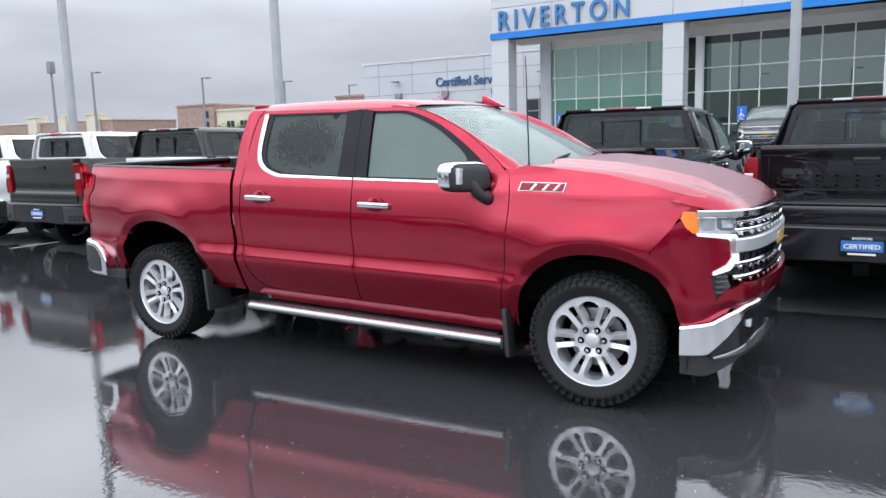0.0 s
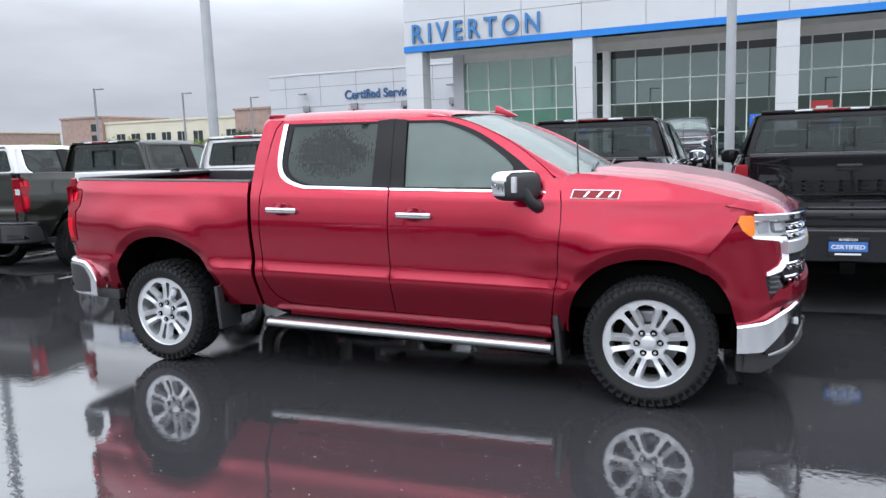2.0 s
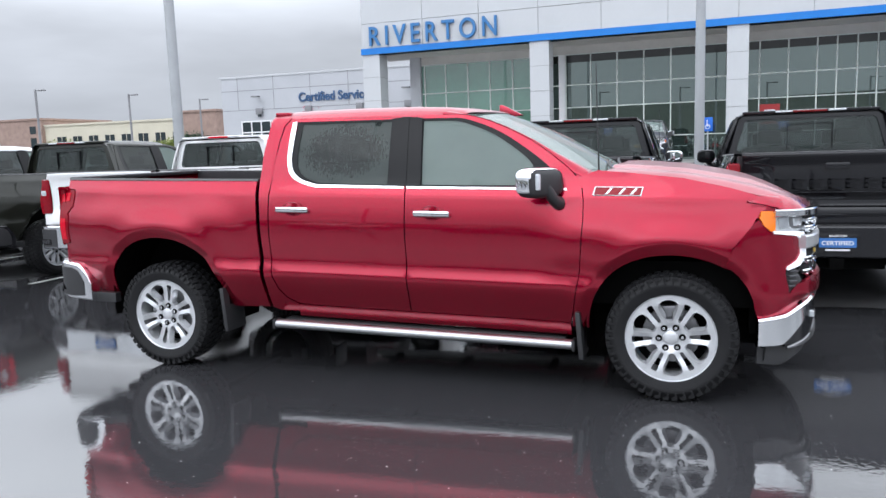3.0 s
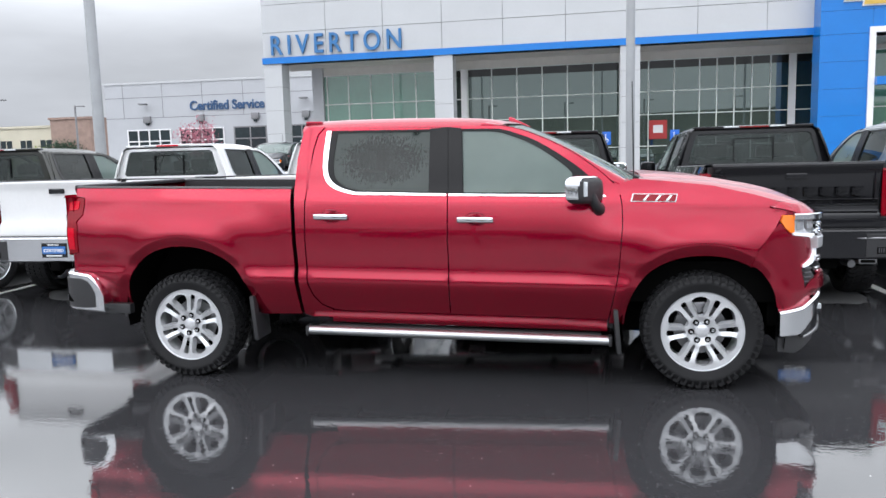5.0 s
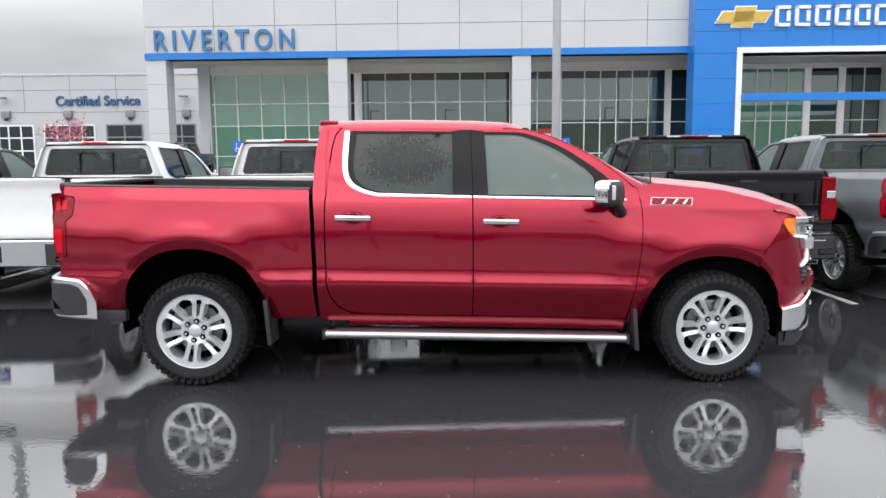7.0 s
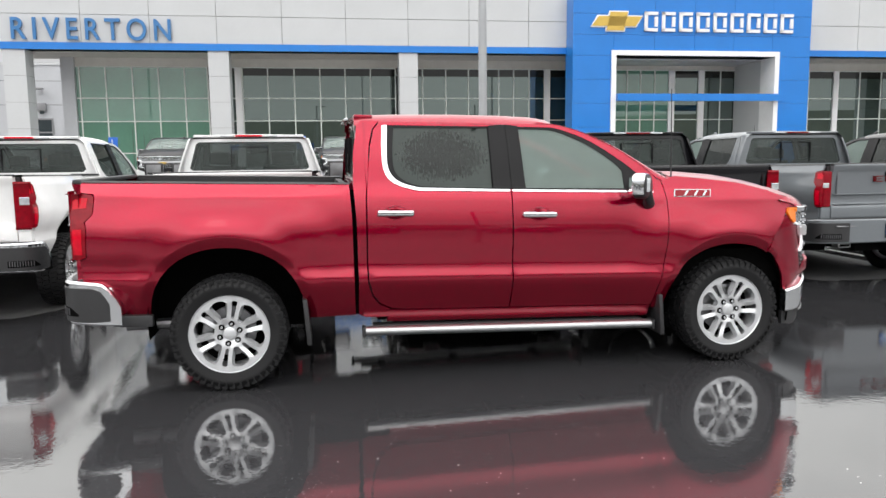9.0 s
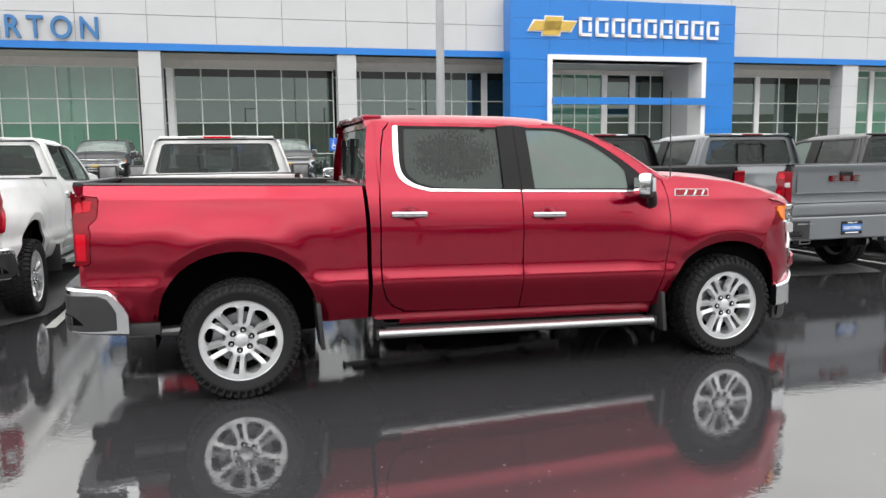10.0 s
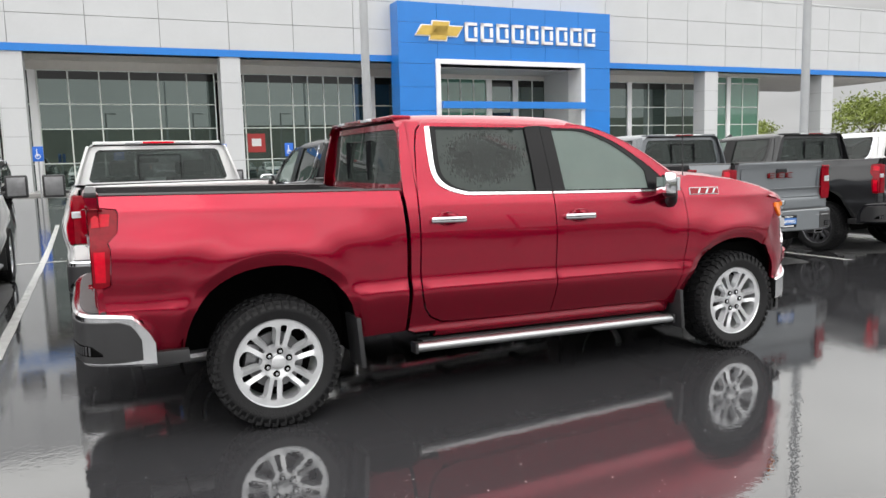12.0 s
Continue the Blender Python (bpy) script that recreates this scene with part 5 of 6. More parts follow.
def shopfront(xs, y, zs, mat, wide=()):
    """A glazed wall: panes between mullions at xs and transoms at zs; wide: which mullions are broad white posts."""
    w = thing("shop_window", "tall showroom glazing in an aluminium grid", "window", "showroom windows", "structure")
    for a, b in zip(xs, xs[1:]):
        for c, d in zip(zs, zs[1:]):
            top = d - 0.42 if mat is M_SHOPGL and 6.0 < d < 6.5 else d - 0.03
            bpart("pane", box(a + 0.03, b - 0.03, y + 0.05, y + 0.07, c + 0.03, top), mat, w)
            # top strip coloured dark in place of the canopy mirrored in the pane
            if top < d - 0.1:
                bpart("top_pane", box(a + 0.03, b - 0.03, y + 0.052, y + 0.07, top, d - 0.03), M_CANOPYREFL, w)
    for k, x in enumerate(xs):
        h = 0.17 if k in wide else 0.03
        bpart("mullion", box(x - h, x + h, y - (0.06 if k in wide else 0.0), y + 0.12, zs[0], zs[-1]), M_WHITE if k in wide else M_MULL, w)
    for z in zs:
        bpart("transom", box(xs[0], xs[-1], y + 0.006, y + 0.11, z - 0.025, z + 0.025), M_MULL, w)
    return w


ZS = [0.62, 1.93, 3.59, 4.79, 6.40]
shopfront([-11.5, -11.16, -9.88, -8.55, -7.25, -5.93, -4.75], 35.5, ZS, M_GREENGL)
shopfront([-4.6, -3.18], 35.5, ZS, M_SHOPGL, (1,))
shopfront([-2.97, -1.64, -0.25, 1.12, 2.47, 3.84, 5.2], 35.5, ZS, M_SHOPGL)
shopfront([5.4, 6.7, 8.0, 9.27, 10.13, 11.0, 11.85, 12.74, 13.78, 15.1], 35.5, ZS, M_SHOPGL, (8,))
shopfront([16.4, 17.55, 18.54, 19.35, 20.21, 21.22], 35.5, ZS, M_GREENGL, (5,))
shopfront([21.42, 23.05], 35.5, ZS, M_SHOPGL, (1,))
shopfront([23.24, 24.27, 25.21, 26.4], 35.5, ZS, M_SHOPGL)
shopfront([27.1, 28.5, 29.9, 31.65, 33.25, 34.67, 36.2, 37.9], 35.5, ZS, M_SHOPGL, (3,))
shopfront([38.15, 39.73, 41.08, 42.57], 35.0, ZS + [6.84], M_GREENGL, (1,))
bset("wall_pier", box(37.9, 38.13, 35.0, 36.0, 0.6, 6.86), M_ACMW, "pale pier between windows", "wall")

# blue entrance portal
portal = thing("entrance_portal", "tall blue metal entrance portal with white-framed opening", "portal", "", "structure")
PX0, PX1, OX0, OX1, PZ, OZ = 13.93, 27.10, 16.22, 25.06, 9.78, 6.66
for x0, x1, z0, z1 in ((PX0, OX0, 0.6, OZ), (OX1, PX1, 0.6, OZ), (PX0, PX1, OZ, PZ)):
    n = max(1, round((z1 - z0) / 1.15))
    m = max(1, round((x1 - x0) / 2.2))
    bpart("core", box(x0 + 0.02, x1 - 0.02, 31.45, 32.55, z0, z1 - 0.02), M_NAVY, portal)
    for k in range(n):
        for j in range(m):
            bpart("panel", box(x0 + (x1 - x0) * j / m + 0.006, x0 + (x1 - x0) * (j + 1) / m - 0.006, 31.40, 32.60, z0 + (z1 - z0) * k / n + 0.006, z0 + (z1 - z0) * (k + 1) / n - 0.006, 0.006), M_BLUE, portal)
for x0, x1, z0, z1 in ((OX0 - 0.24, OX0 + 0.02, 0.6, OZ + 0.26), (OX1 - 0.02, OX1 + 0.24, 0.6, OZ + 0.26), (OX0 + 0.02, OX1 - 0.02, OZ, OZ + 0.26)):
    bpart("frame", box(x0, x1, 31.30, 32.66, z0, z1, 0.01), M_WHITE, portal, "white opening frame")
bpart("cross_bar", box(OX0 + 0.03, OX1 + 0.25, 31.05, 31.42, 4.34, 4.71, 0.01), M_BLUE, portal, "blue cross bar")
for x0, x1 in ((OX0 - 0.35, OX0 - 0.05), (OX1 + 0.05, OX1 + 0.35)):
    bset("wall_vestibule", box(x0, x1, 32.68, 35.48, 0.6, 6.66), M_ACM, "pale side wall inside the entrance portal", "wall")
bset("portal_soffit", box(OX0, OX1, 32.68, 35.5, 6.64, 6.8), M_ACM, "grey soffit inside the entrance", "ceiling")

# signs
tie = thing("gold_sign", "plain gold slanted cross sign with white edge on blue panel", "sign")
for grow, y, mat in ((0.06, 31.33, M_WHITE), (0.0, 31.29, M_GOLD)):
    bm = bmesh.new()
    cx, cz = 16.24, 8.36
    for hw, hh, sl in ((1.16, 0.24, 0.18), (0.46, 0.46, 0.10)):
        pts = [(-hw - sl - grow, -hh - grow), (hw - sl + grow, -hh - grow), (hw + sl + grow, hh + grow), (-hw + sl - grow, hh + grow)]
        b = bmesh.new()
        fr = [b.verts.new((cx + px, y, cz + pz)) for px, pz in pts]
        bk = [b.verts.new((cx + px, 31.40, cz + pz)) for px, pz in pts]
        b.faces.new(fr)
        for i in range(4):
            b.faces.new((fr[i], fr[(i + 1) % 4], bk[(i + 1) % 4], bk[i]))
        join(bm, b)
    bpart("sign_face", bm, mat, tie)
bars = thing("white_letter_shapes", "row of nine plain white raised sign blocks on blue panel", "sign")
for k in range(9):
    x0 = 17.72 + k * 0.945
    bm = bmesh.new()
    for a, b, c, d in ((0.0, 0.17, 0.0, 1.0), (0.0, 0.72, 0.84, 1.0), (0.0, 0.72, 0.0, 0.16), (0.55, 0.72, 0.25, 0.75)):
        box(x0 + a, x0 + b, 31.30 + 0.001 * a, 31.395, 7.88 + c * 0.98, 7.88 + d * 0.98, 0, bm)
    bpart("letter_shape", bm, M_WHITE, bars)


def lettering(name, text, size, m, mat, depth, label, spacing=1.0, category="sign", width=None, weight=0.022):
    cu = bpy.data.curves.new(name, "FONT")
    cu.body, cu.size, cu.extrude, cu.bevel_depth, cu.space_character = text, size, depth, 0.0, spacing
    cu.align_x, cu.offset = "LEFT", weight * size
    tmp = bpy.data.objects.new(name, cu)
    scene.collection.objects.link(tmp)
    dg = bpy.context.evaluated_depsgraph_get()
    me = bpy.data.meshes.new_from_object(tmp.evaluated_get(dg))
    bpy.data.objects.remove(tmp)
    if width:
        xs = [v.co.x for v in me.vertices]
        k = width / (max(xs) - min(xs))
        for v in me.vertices:
            v.co.x = (v.co.x - min(xs)) * k
    me.materials.clear()
    me.materials.append(mat)
    ob = new(name, me)
    ob.matrix_world = m
    return tagged(ob, label, category) if label else ob


lettering("sign_letters", "RIVERTON", 1.42, B @ pose(-13.08, 32.36, 7.30, 90, 0, 0), M_SIGN, 0.06, "blue raised letters reading RIVERTON on white fascia", 1.42, width=7.2, weight=0.012)

# service wing
SB = 49.4
sw_ = setting("wall_service", box(-34.2, -11.0, SB, SB + 16, 0.2, 8.12), M_ACMW, "pale grey panel wall of the service building", "wall")
for z in (5.35, 6.95):
    part("joint", box(-34.2, -12.0, SB - 0.012, SB, z - 0.02, z + 0.02), M_JOINT, sw_)
for k in range(7):
    part("joint", box(-34.2 + 3.4 * k + 1.6 - 0.02, -34.2 + 3.4 * k + 1.6 + 0.02, SB - 0.010, SB, 5.37, 8.0), M_JOINT, sw_)
part("parapet", box(-34.3, -11.0, SB - 0.06, SB + 0.3, 8.0, 8.16), M_ACM, sw_)
lettering("service_letters", "Certified Service", 1.0, pose(-26.85, SB - 0.06, 5.82, 90, 0, 0), M_SLATE, 0.05, "dark blue letters reading Certified Service on pale wall", width=6.2)
for x0, x1, kind in ((-32.36, -28.66, 1), (-27.84, -24.14, 1), (-23.24, -20.61, 0), (-18.7, -16.7, 0)):
    g = thing("garage_door", "service bay door with glazed panels" if kind else "dark glazed service door", "garage door", "service doors")
    part("glass", box(x0, x1, SB - 0.03, SB + 0.1, 0.6, 4.45), M_WINDK, g)
    n = 4 if kind else 2
    for k in range(n + 1):
        x = x0 + (x1 - x0) * k / n
        part("stile", box(x - 0.05, x + 0.05, SB - 0.07, SB - 0.02, 0.6, 4.45), M_WHITE if kind else M_POLEDK, g)
    for z in (0.65, 1.6, 2.55, 3.5, 4.4):
        part("rail", box(x0, x1, SB - 0.065, SB - 0.022, z - 0.05, z + 0.05), M_WHITE if kind else M_POLEDK, g)
for x in (-30.55, -25.98, -21.42, -17.3):
    s = thing("wall_box", "small dark wall box with lamp on service wall", "wall light", "wall boxes")
    part("housing", box(x - 0.3, x + 0.3, SB - 0.25, SB, 4.95, 5.45, 0.03), M_POLEDK, s)
    part("lens", box(x - 0.12, x + 0.12, SB - 0.22, SB - 0.02, 4.75, 4.94, 0.03), M_WINDK, s)
for x in (-30.6, -17.3):
    s = thing("wall_lamp", "grey downlight on a wall arm", "wall light", "wall lamps")
    part("arm", box(x - 0.06, x + 0.06, SB - 0.5, SB, 6.38, 6.46, 0.01), M_POLEDK, s)
    part("head", box(x - 0.3, x + 0.3, SB - 0.75, SB - 0.3, 6.33, 6.45, 0.03), M_POLEDK, s)

# light poles of the lot
def lot_pole(x, y, h, r, head=True, mat=M_POLE):
    p = thing("lot_light_pole", "tall painted steel car park light pole", "light pole", "lot poles")
    z = ground_z(y)
    bm = lathe([(0.001, 0), (r, 0), (r * 0.8, h), (0.001, h)], 20, "z")
    bm.transform(Matrix.Translation((x, y, z)))
    part("mast", bm, mat, p)
    part("base", box(x - 2.4 * r, x + 2.4 * r, y - 2.4 * r, y + 2.4 * r, z, z + 0.12, 0.02), M_CONC, p)
    if head:
        part("arm", box(x, x + 0.8, y - 0.04, y + 0.04, z + h - 0.18, z + h - 0.08, 0.01), mat, p)
        part("lamp_head", box(x + 0.5, x + 1.3, y - 0.2, y + 0.2, z + h - 0.2, z + h - 0.05, 0.04), M_POLEDK, p)
    return p


lot_pole(3.92, 8.3, 11.0, 0.085)
lot_pole(-6.87, 8.25, 11.0, 0.115)
lot_pole(-14.6, 8.25, 11.0, 0.125)
lot_pole(15.8, 8.3, 11.0, 0.11)
for dx, dy, el in ((-0.812, 0.577, 0.089), (-0.734, 0.674, 0.083), (-0.663, 0.744, 0.078), (-0.600, 0.797, 0.072)):
    d = 7.7 / el
    lot_pole(5.17 + dx * d, -5.06 + dy * d, 9.3 - ground_z(-5 + dy * d), 0.14, True, M_POLEDK)
for x, y in ((70.0, 90.0), (64.0, 78.0), (97.0, 95.0), (86.0, 92.0), (-13.0, -33.0), (-2.0, -33.0), (9.0, -33.0), (21.0, -33.0)):
    lot_pole(x, y, 9.0, 0.14, True, M_POLEDK)
mast = thing("cell_mast", "thin antenna mast with box aerials far off", "mast")
mx, my = 5.17 - 0.835 * 88, -5.06 + 0.541 * 88
bm = lathe([(0.001, 0), (0.2, 0), (0.1, 10.2), (0.001, 10.2)], 10, "z")
bm.transform(Matrix.Translation((mx, my, 0)))
part("pole", bm, M_POLEDK, mast)
part("aerial", box(mx - 0.3, mx + 0.3, my - 0.3, my + 0.3, 9.2, 10.4, 0.05), M_POLEDK, mast)


# accessible-parking signs and poster
def parking_sign(x, y):
    s = thing("parking_sign", "blue accessible-parking sign on a thin post", "sign", "parking signs")
    z = ground_z(y)
    part("post", box(x - 0.03, x + 0.03, y, y + 0.05, z, z + 2.01), M_POLE, s)
    part("plate", box(x - 0.19, x + 0.19, y - 0.02, y - 0.002, z + 1.43, z + 2.01, 0.006), M_SIGNBLUE, s)
    ring = lathe([(0.075, -0.004), (0.10, -0.004), (0.10, 0.004), (0.075, 0.004), (0.075, -0.004)], 18)
    ring.transform(Matrix.Translation((x - 0.01, y - 0.026, z + 1.62)))
    box(x - 0.05, x - 0.015, y - 0.03, y - 0.022, z + 1.62, z + 1.84, 0, ring)
    box(x - 0.04, x + 0.07, y - 0.031, y - 0.023, z + 1.66, z + 1.695, 0, ring)
    box(x - 0.055, x - 0.005, y - 0.032, y - 0.024, z + 1.86, z + 1.91, 0, ring)
    part("symbol", ring, M_WHITE, s)


for x in (-7.7, -2.7, 0.2, 4.3, 7.2):
    parking_sign(x, 28.0)
poster = thing("window_poster", "red poster with white block on the showroom glass", "poster")
bpart("sheet", box(6.74, 7.66, 35.46, 35.485, 2.30, 3.28), M_POSTER, poster)
bpart("print", box(6.95, 7.45, 35.45, 35.459, 2.62, 3.02), M_WHITE, poster)

# far buildings
def far_building(x0, x1, y, h, mat, cap, wins, depth=25):
    b = thing("office_building", "low tan and brick commercial building far off", "building", "far buildings")
    z = ground_z(y)
    part("wall", box(x0, x1, y, y + depth, z, h), mat, b)
    part("roof", box(x0 - 0.3, x1 + 0.3, y - 0.3, y + depth + 0.3, h, h + 0.5), cap, b)
    for wx, wz, ww, wh in wins:
        part("window", box(wx, wx + ww, y - 0.12, y + 0.05, wz, wz + wh), M_WINDK, b)


far_building(-159, -115, 150, 10.8, M_TAN, M_TAN, [(-155 + 5.2 * k, 4.6, 1.3, 3.4) for k in range(8)] + [(-153.4 + 5.2 * k, 4.6, 1.3, 3.4) for k in range(8)])
far_building(-174, -159, 149, 12.6, M_BRICK, M_BRICK, [(-163, 5, 2, 3), (-163, 9, 2, 2)])
far_building(-115, -105, 149, 12.4, M_BRICK, M_BRICK, [])
far_building(-330, -205, 150, 10.2, M_BRICK, M_TAN, [])
for x in (-248, -232, -216):
    far_building(x, x + 5, 148.5, 12.0, M_TAN, M_TAN, [], 4)


# trees
def tree(x, y, h, spread, leaf, label, name="tree", count=900, size=0.16, seed=1):
    rng = np.random.default_rng(seed)
    t = thing(name, label, "tree", "trees")
    z = ground_z(y)
    tr = tube([(x, y, z), (x + 0.05 * h * 0.3, y, z + h * 0.25), (x, y + 0.05, z + h * 0.55)], [h * 0.028, h * 0.02, h * 0.012], 8)
    tips = []
    for k in range(9):
        a, up = 2.4 * k + rng.uniform(0, 0.6), rng.uniform(0.55, 0.95)
        tip = (x + spread * rng.uniform(0.5, 0.95) * math.cos(a), y + spread * rng.uniform(0.5, 0.95) * math.sin(a), z + h * up)
        join(tr, tube([(x, y, z + h * (0.25 + 0.03 * k)), ((x + tip[0]) / 2, (y + tip[1]) / 2, (z + h * 0.3 + tip[2]) / 2 + 0.1 * h), tip], [h * 0.012, h * 0.008, h * 0.003], 6))
        tips.append(tip)
    tips.append((x, y, z + h * 0.85))
    part("trunk", tr, M_BARK, t)
    verts, faces = [], []
    for k in range(count):
        c = np.array(tips[k % len(tips)]) + rng.normal(0, 1, 3) * np.array((spread * 0.27, spread * 0.27, h * 0.10))
        u, v = rng.normal(0, 1, 3), rng.normal(0, 1, 3)
        u, v = u / np.linalg.norm(u) * size * rng.uniform(0.5, 1.3), v / np.linalg.norm(v) * size * rng.uniform(0.5, 1.3)
        i = len(verts)
        verts += [tuple(c - u), tuple(c + v * 0.6), tuple(c + u), tuple(c - v * 0.6)]
        faces.append((i, i + 1, i + 2, i + 3))
    me = bpy.data.meshes.new("crown")
    me.from_pydata(verts, [], faces)
    me.materials.append(leaf)
    part("crown", me, None, t)
    return t


tree(-23.3, 43.5, 3.7, 1.15, M_PINK, "pink blossoming tree before the service building", "blossom_tree", 1100, 0.10, 3)
k = 0
for x, y, h, sp, mat in ((-150, 146, 9, 5, M_LEAF), (-141, 146, 8, 3, M_LEAFDK), (-118, 147, 8, 4, M_LEAF), (-128, 146, 7, 3.5, M_LEAF), (-111, 147, 10, 4, M_LEAFDK), (-180, 147, 9, 5, M_LEAF), (-233, 146, 9, 6, M_LEAFDK),
                         (-258, 146, 10, 6, M_LEAF), (104, 120, 10, 6, M_LEAF), (113, 122, 12, 7, M_LEAF), (122, 118, 13, 7, M_LEAF), (92, 124, 8, 5, M_LEAF), (84, 122, 8, 5, M_LEAF), (134, 120, 12, 7, M_LEAF), (76, 126, 8, 5, M_LEAFDK), (127, 85, 13, 8, M_LEAF), (136, 80, 14, 8, M_LEAF)):
    k += 1
    tree(x, y, h * (0.62 if x < 0 or y > 100 else 0.80), sp * 0.8, mat, "spring tree in fresh yellow-green leaf" if mat is M_LEAF else "dark evergreen tree by far buildings", "tree", 1600 if x < 0 else 4200, 0.34 if x < 0 else 0.36, k)

# distant hills all round
hb = bmesh.new()
lo, hi = [], []
for i in range(120):
    a = 2 * math.pi * i / 120
    r = 820
    h = 9 + 7 * noise.noise(Vector((math.cos(a) * 3, math.sin(a) * 3, 0.3))) + 34 * ease(0.0, -0.5, math.sin(a))
    lo.append(hb.verts.new((r * math.cos(a), r * math.sin(a), -1)))
    hi.append(hb.verts.new((r * math.cos(a), r * math.sin(a), max(3, h))))
for i in range(120):
    hb.faces.new((lo[i], lo[(i + 1) % 120], hi[(i + 1) % 120], hi[i]))
setting("backdrop", hb, M_HILL, "low hazy green hills at the horizon", "hills")

# ---- vehicles ----
proto = wheel((M_RUBBER, M_ALLOY))
hero = pickup(M_RED)
hero["label"] = "deep red crew-cab pickup truck, rain-wet, standing on wet asphalt"
add_wheels(hero, proto)


def recolour(ob, swap):
    for o in (ob, *ob.children_recursive):
        if o.type == "MESH" and o.material_slots:
            m = o.material_slots[0].material
            if m in swap:
                o.material_slots[0].link = "OBJECT"
                o.material_slots[0].material = swap[m]


def plate(t, blue=True):
    """Dealer plate on the rear bumper."""
    pl = part("dealer_plate", rake(box(-1.125, -1.108, -0.16, 0.16, 0.515, 0.685, 0.004)), M_GLOSSBLK, t, "black dealer plate with blue field")
    part("plate_field", rake(box(-1.128, -1.120, -0.15, 0.15, 0.560, 0.645)), M_PLATE, pl, "blue field")
    for text, size, z, width in (("CERTIFIED", 0.05, 0.583, 0.26), ("RIVERTON", 0.026, 0.655, 0.14)):
        wd = lettering("plate_word", text, size, pose(0, 0, 0), M_WHITE, 0.001, "", width=width)
        wd.parent = pl
        wd.matrix_world = pose(-1.130, width / 2, z + RAKE * 2.62, 90, 0, -90)
    part("plate_bar", rake(box(-1.129, -1.124, -0.10, 0.10, 0.530, 0.545)), M_WHITE, pl)


REAR_PARTS = ("bed_side", "bed_corner", "tail_lamp", "bed_liner", "bed_wall", "bed_wheel_house", "bed_rail_cap", "tailgate", "rear_bumper", "rear_valance", "dealer_plate", "exhaust_tip")


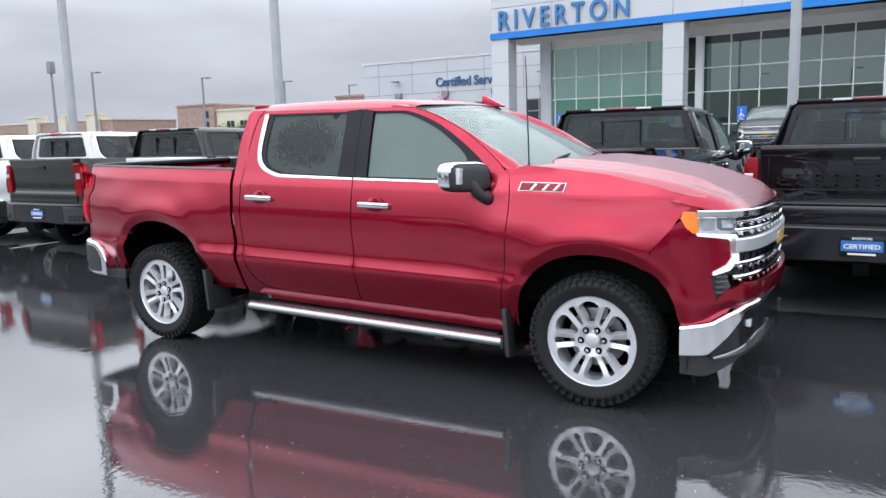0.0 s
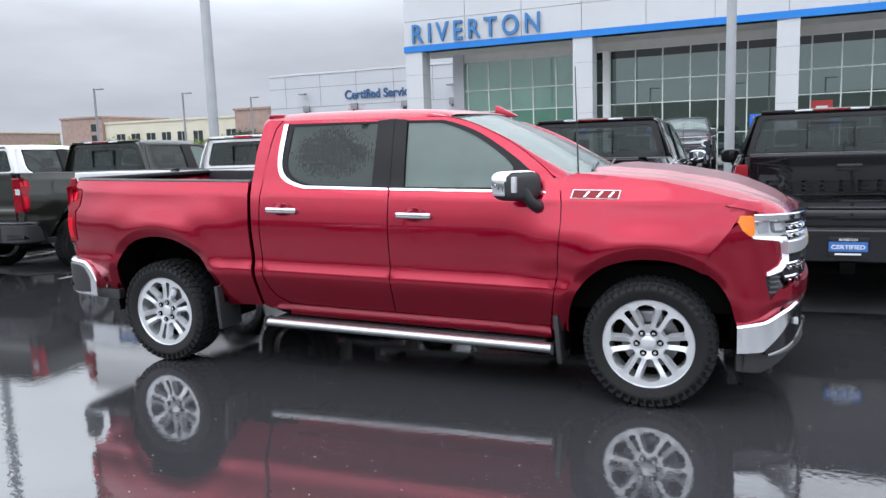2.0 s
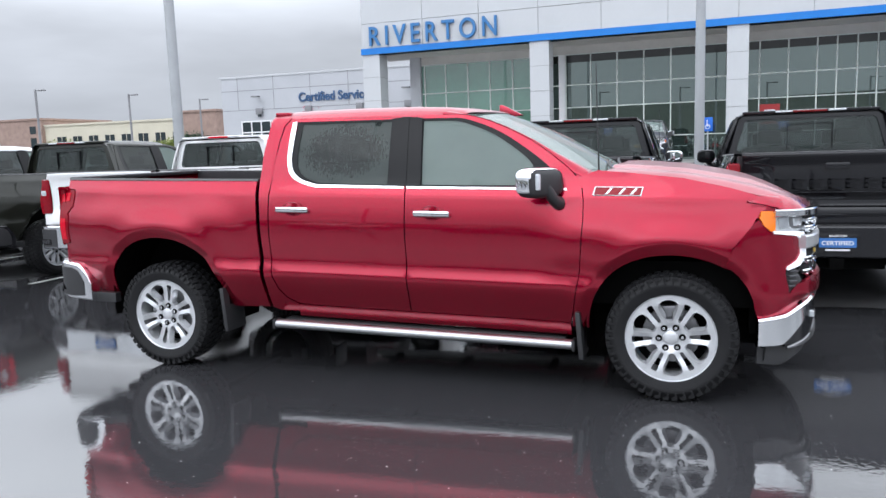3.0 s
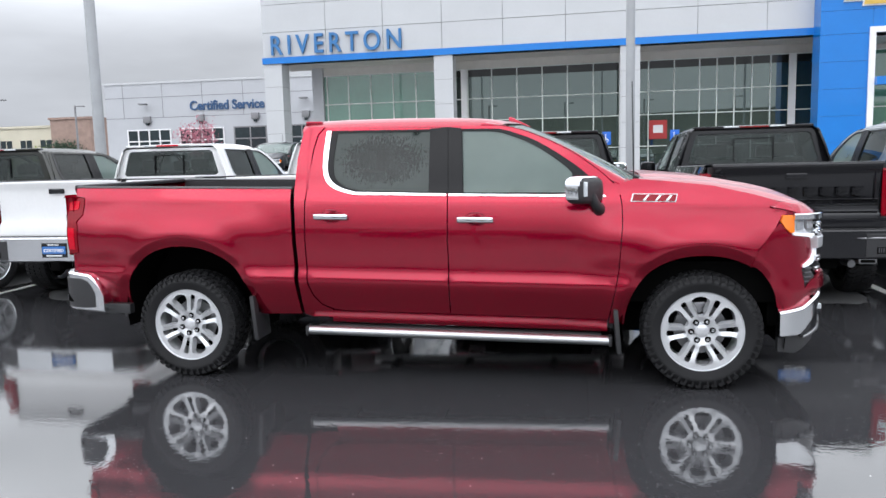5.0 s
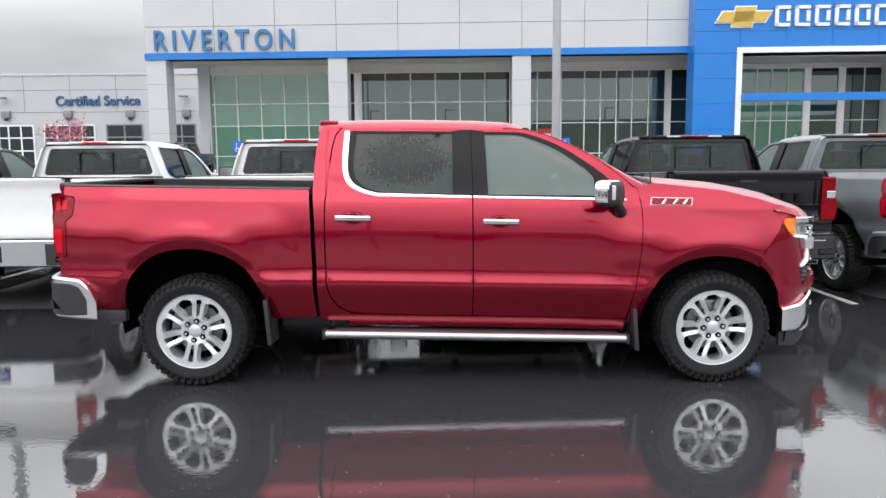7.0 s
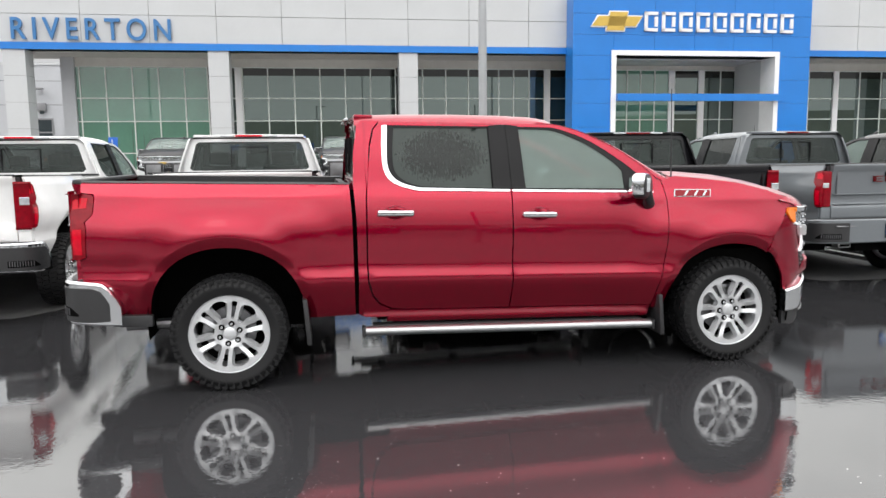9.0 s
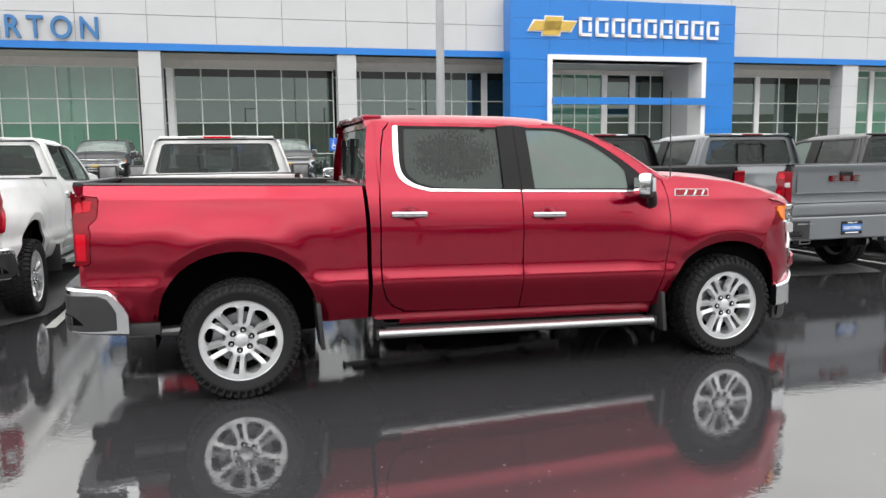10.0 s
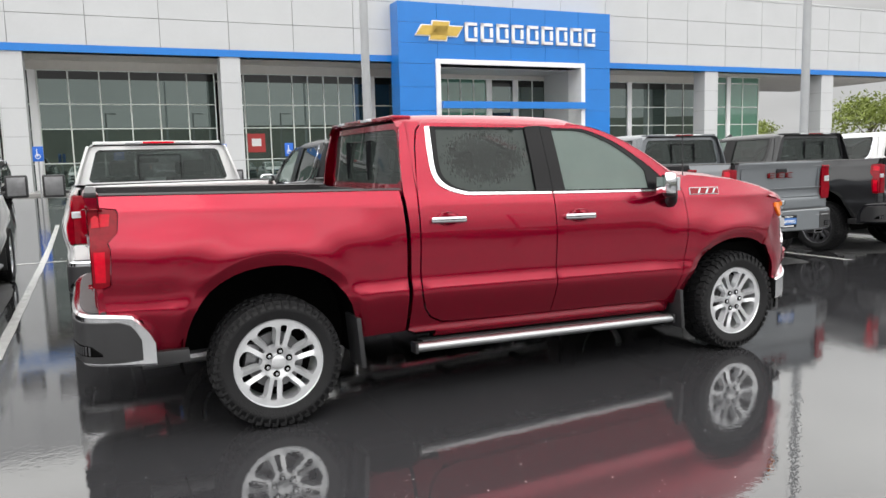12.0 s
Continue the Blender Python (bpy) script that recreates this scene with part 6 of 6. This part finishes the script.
def parked(x, y, swap, label, rz=90, letters=None, with_plate=True, stretch=0.0, tow=False):
    """A copy of the red truck in another finish; stretch: metres by which its bed is longer; tow: large towing mirrors."""
    t = copy_thing(hero, pose(x, y, 0, 0, 0, rz))
    t["label"], t["group"] = label, "parked pickups"
    recolour(t, {**swap, M_PRIV: M_PRIVPLAIN})
    t.matrix_world = Matrix()
    if with_plate:
        plate(t)
    if letters:
        rbp = [o for o in t.children if o.name.startswith("rear_bumper")][0]
        # thin steel-grey bar draws the bumper's edge highlight as colour
        part("bumper_crease", rake(tube([(-1.10, y_, z_) for y_, z_ in ((0.80, 0.665), (0.48, 0.665), (0.37, 0.515), (-0.37, 0.515), (-0.48, 0.665), (-0.80, 0.665))], 0.010, 6)), M_STEEL, rbp)
        for s in (-1, 1):
            tip = part("exhaust_tip", rake(box(-1.075, -0.95, s * 0.66 - 0.085, s * 0.66 + 0.085, 0.405, 0.465, 0.018)), M_STEEL, t, "squared steel exhaust tip")
            # solid near-black block paints the shade inside the tip; nothing is hollowed
            part("tip_bore", rake(box(-1.078, -1.0, s * 0.66 - 0.07, s * 0.66 + 0.07, 0.418, 0.452, 0.01)), M_UNDER, tip)
        gate = [o for o in t.children if o.name.startswith("tailgate")][0]
        mat, n, w, z0, z1 = letters
        crease = bmesh.new()
        for h, d in ((1.335, 0.0), (1.045, -0.010), (0.925, 0.0)):
            box(-0.992 + 0.6 * d, -0.94, -0.77, 0.77, h - 0.005, h + 0.005, 0.003, crease, 1)
        for q in (-0.73, 0.73):
            box(-0.985, -0.94, q - 0.005, q + 0.005, 1.05, 1.33, 0.003, crease, 1)
        part("gate_crease", rake(crease), swap[M_RED], gate, "raised pressing lines")
        for k in range(n):
            y0 = 0.66 - 1.32 * k / n if n > 4 else 0.25 - 0.5 * k / n
            d = (1.32 if n > 4 else 0.5) / n
            bm = bmesh.new()
            for a, b, c, e in ((0.0, 0.18, 0.0, 1.0), (0.0, 0.74, 0.86, 1.0), (0.0, 0.74, 0.0, 0.14), (0.0, 0.6, 0.44, 0.56)):
                box(-1.000, -0.960, y0 - b * d, y0 - a * d, z0 + c * (z1 - z0), z0 + e * (z1 - z0), 0, bm)
            part("letter_shape", rake(bm), mat, gate)
    if tow:
        for o in [o for o in t.children_recursive if o.parent is t and o.name.startswith("side_mirror")]:
            for q in [*o.children_recursive, o]:
                bpy.data.objects.remove(q)
        for s in (-1, 1):
            tm = part("tow_mirror", rake(box(2.96, 3.06, min(s * 1.06, s * 1.34), max(s * 1.06, s * 1.34), 1.27, 1.58, 0.03, seg=3)), M_PLASTIC, t, "tall black towing mirror")
            part("mirror_arm", rake(box(2.98, 3.04, min(s * 0.92, s * 1.10), max(s * 0.92, s * 1.10), 1.32, 1.36, 0.01)), M_PLASTIC, tm)
            part("mirror_glass", rake(box(2.952, 2.962, min(s * 1.09, s * 1.31), max(s * 1.09, s * 1.31), 1.30, 1.55, 0.004)), M_STEEL, tm)
    if stretch:
        for o in t.children:
            if o.name.startswith(REAR_PARTS) or (o.name.startswith("wheel") and o.location.x < 1.0 and not o.name.startswith("wheel_liner")):
                o.location.x -= stretch
        for s in (-1, 1):
            bm = bmesh.new()
            rows = [[bm.verts.new((xx, s * half(0.70, z), z)) for z in np.linspace(0.47, 1.40, 24)] for xx in (0.83 - stretch, 0.865)]
            for k in range(23):
                bm.faces.new((rows[0][k], rows[0][k + 1], rows[1][k + 1], rows[1][k]))
            part("bed_side", rake(bm), swap[M_RED], t)
            part("bed_rail_cap", rake(box(0.82 - stretch, 0.855, min(s * 0.79, s * 0.935), max(s * 0.79, s * 0.935), 1.385, 1.412, 0.006)), M_PLASTIC, t)
    t.matrix_world = pose(x, y + stretch, ground_z(y), 0, 0, rz)
    return t


YP = 2.88
blk = {M_RED: M_BLACKP, M_CHROME: M_GLOSSBLK, M_ALLOY: M_ALLOYDARK}
parked(5.08, YP, blk, "black crew-cab pickup parked tail out, black trim", letters=(M_GLOSSBLK, 9, 1, 1.08, 1.17))
parked(2.5, YP, {M_RED: M_BLACKP}, "black crew-cab pickup parked tail out", letters=(M_GLOSSBLK, 9, 1, 1.08, 1.17))
parked(-0.2, YP, {M_RED: M_WHITEP, M_REDDARK: M_REDBRIGHT}, "white pickup with towing mirrors parked tail out", stretch=0.25, tow=True)
parked(-3.07, YP - 0.12, {M_RED: M_WHITEP, M_REDDARK: M_REDBRIGHT}, "white heavy-duty pickup with towing mirrors parked tail out", stretch=0.65, tow=True)
parked(-5.75, YP - 0.2, {M_RED: M_OLIVE, M_CHROME: M_GLOSSBLK}, "grey-green crew-cab pickup with dark bumper parked tail out", stretch=0.45)
parked(-8.45, YP, {M_RED: M_WHITEP, M_REDDARK: M_REDBRIGHT}, "white crew-cab pickup parked tail out")
parked(-11.2, YP, {M_RED: M_WHITEP, M_REDDARK: M_REDBRIGHT}, "white crew-cab pickup parked tail out")
parked(7.53, YP, {M_RED: M_GREYP, M_CHROME: M_GREYP}, "slate grey crew-cab pickup parked tail out", letters=(M_REDDARK, 3, 1, 1.19, 1.26))
parked(10.5, YP, {M_RED: M_DGREYP, M_CHROME: M_GLOSSBLK, M_ALLOY: M_ALLOYDARK}, "dark grey crew-cab pickup parked tail out")
parked(13.2, YP, {M_RED: M_WHITEP, M_REDDARK: M_REDBRIGHT}, "white crew-cab pickup parked tail out")
parked(-16.9, 15.5, {M_RED: M_WHITEP, M_REDDARK: M_REDBRIGHT}, "white pickup parked nose to nose in the next row", -90, with_plate=False)
for x, m in ((-4.6, M_BLACKP), (1.9, M_DGREYP), (-9.5, M_DGREYP)):
    parked(x, 26.5, {M_RED: m}, "dark pickup parked nose out before the showroom", -90, with_plate=False)
for x, m in ((-9.0, M_WHITEP), (-3.2, M_DGREYP), (2.4, M_BLACKP), (8.0, M_SILVERP), (14.0, M_DGREYP)):
    parked(x, -24.0, {M_RED: m}, "pickup parked nose in across the aisle", 90, with_plate=False)
hero.matrix_world = pose(0, 0.06, 0)
for o in [proto, *proto.children_recursive]:
    bpy.data.objects.remove(o)
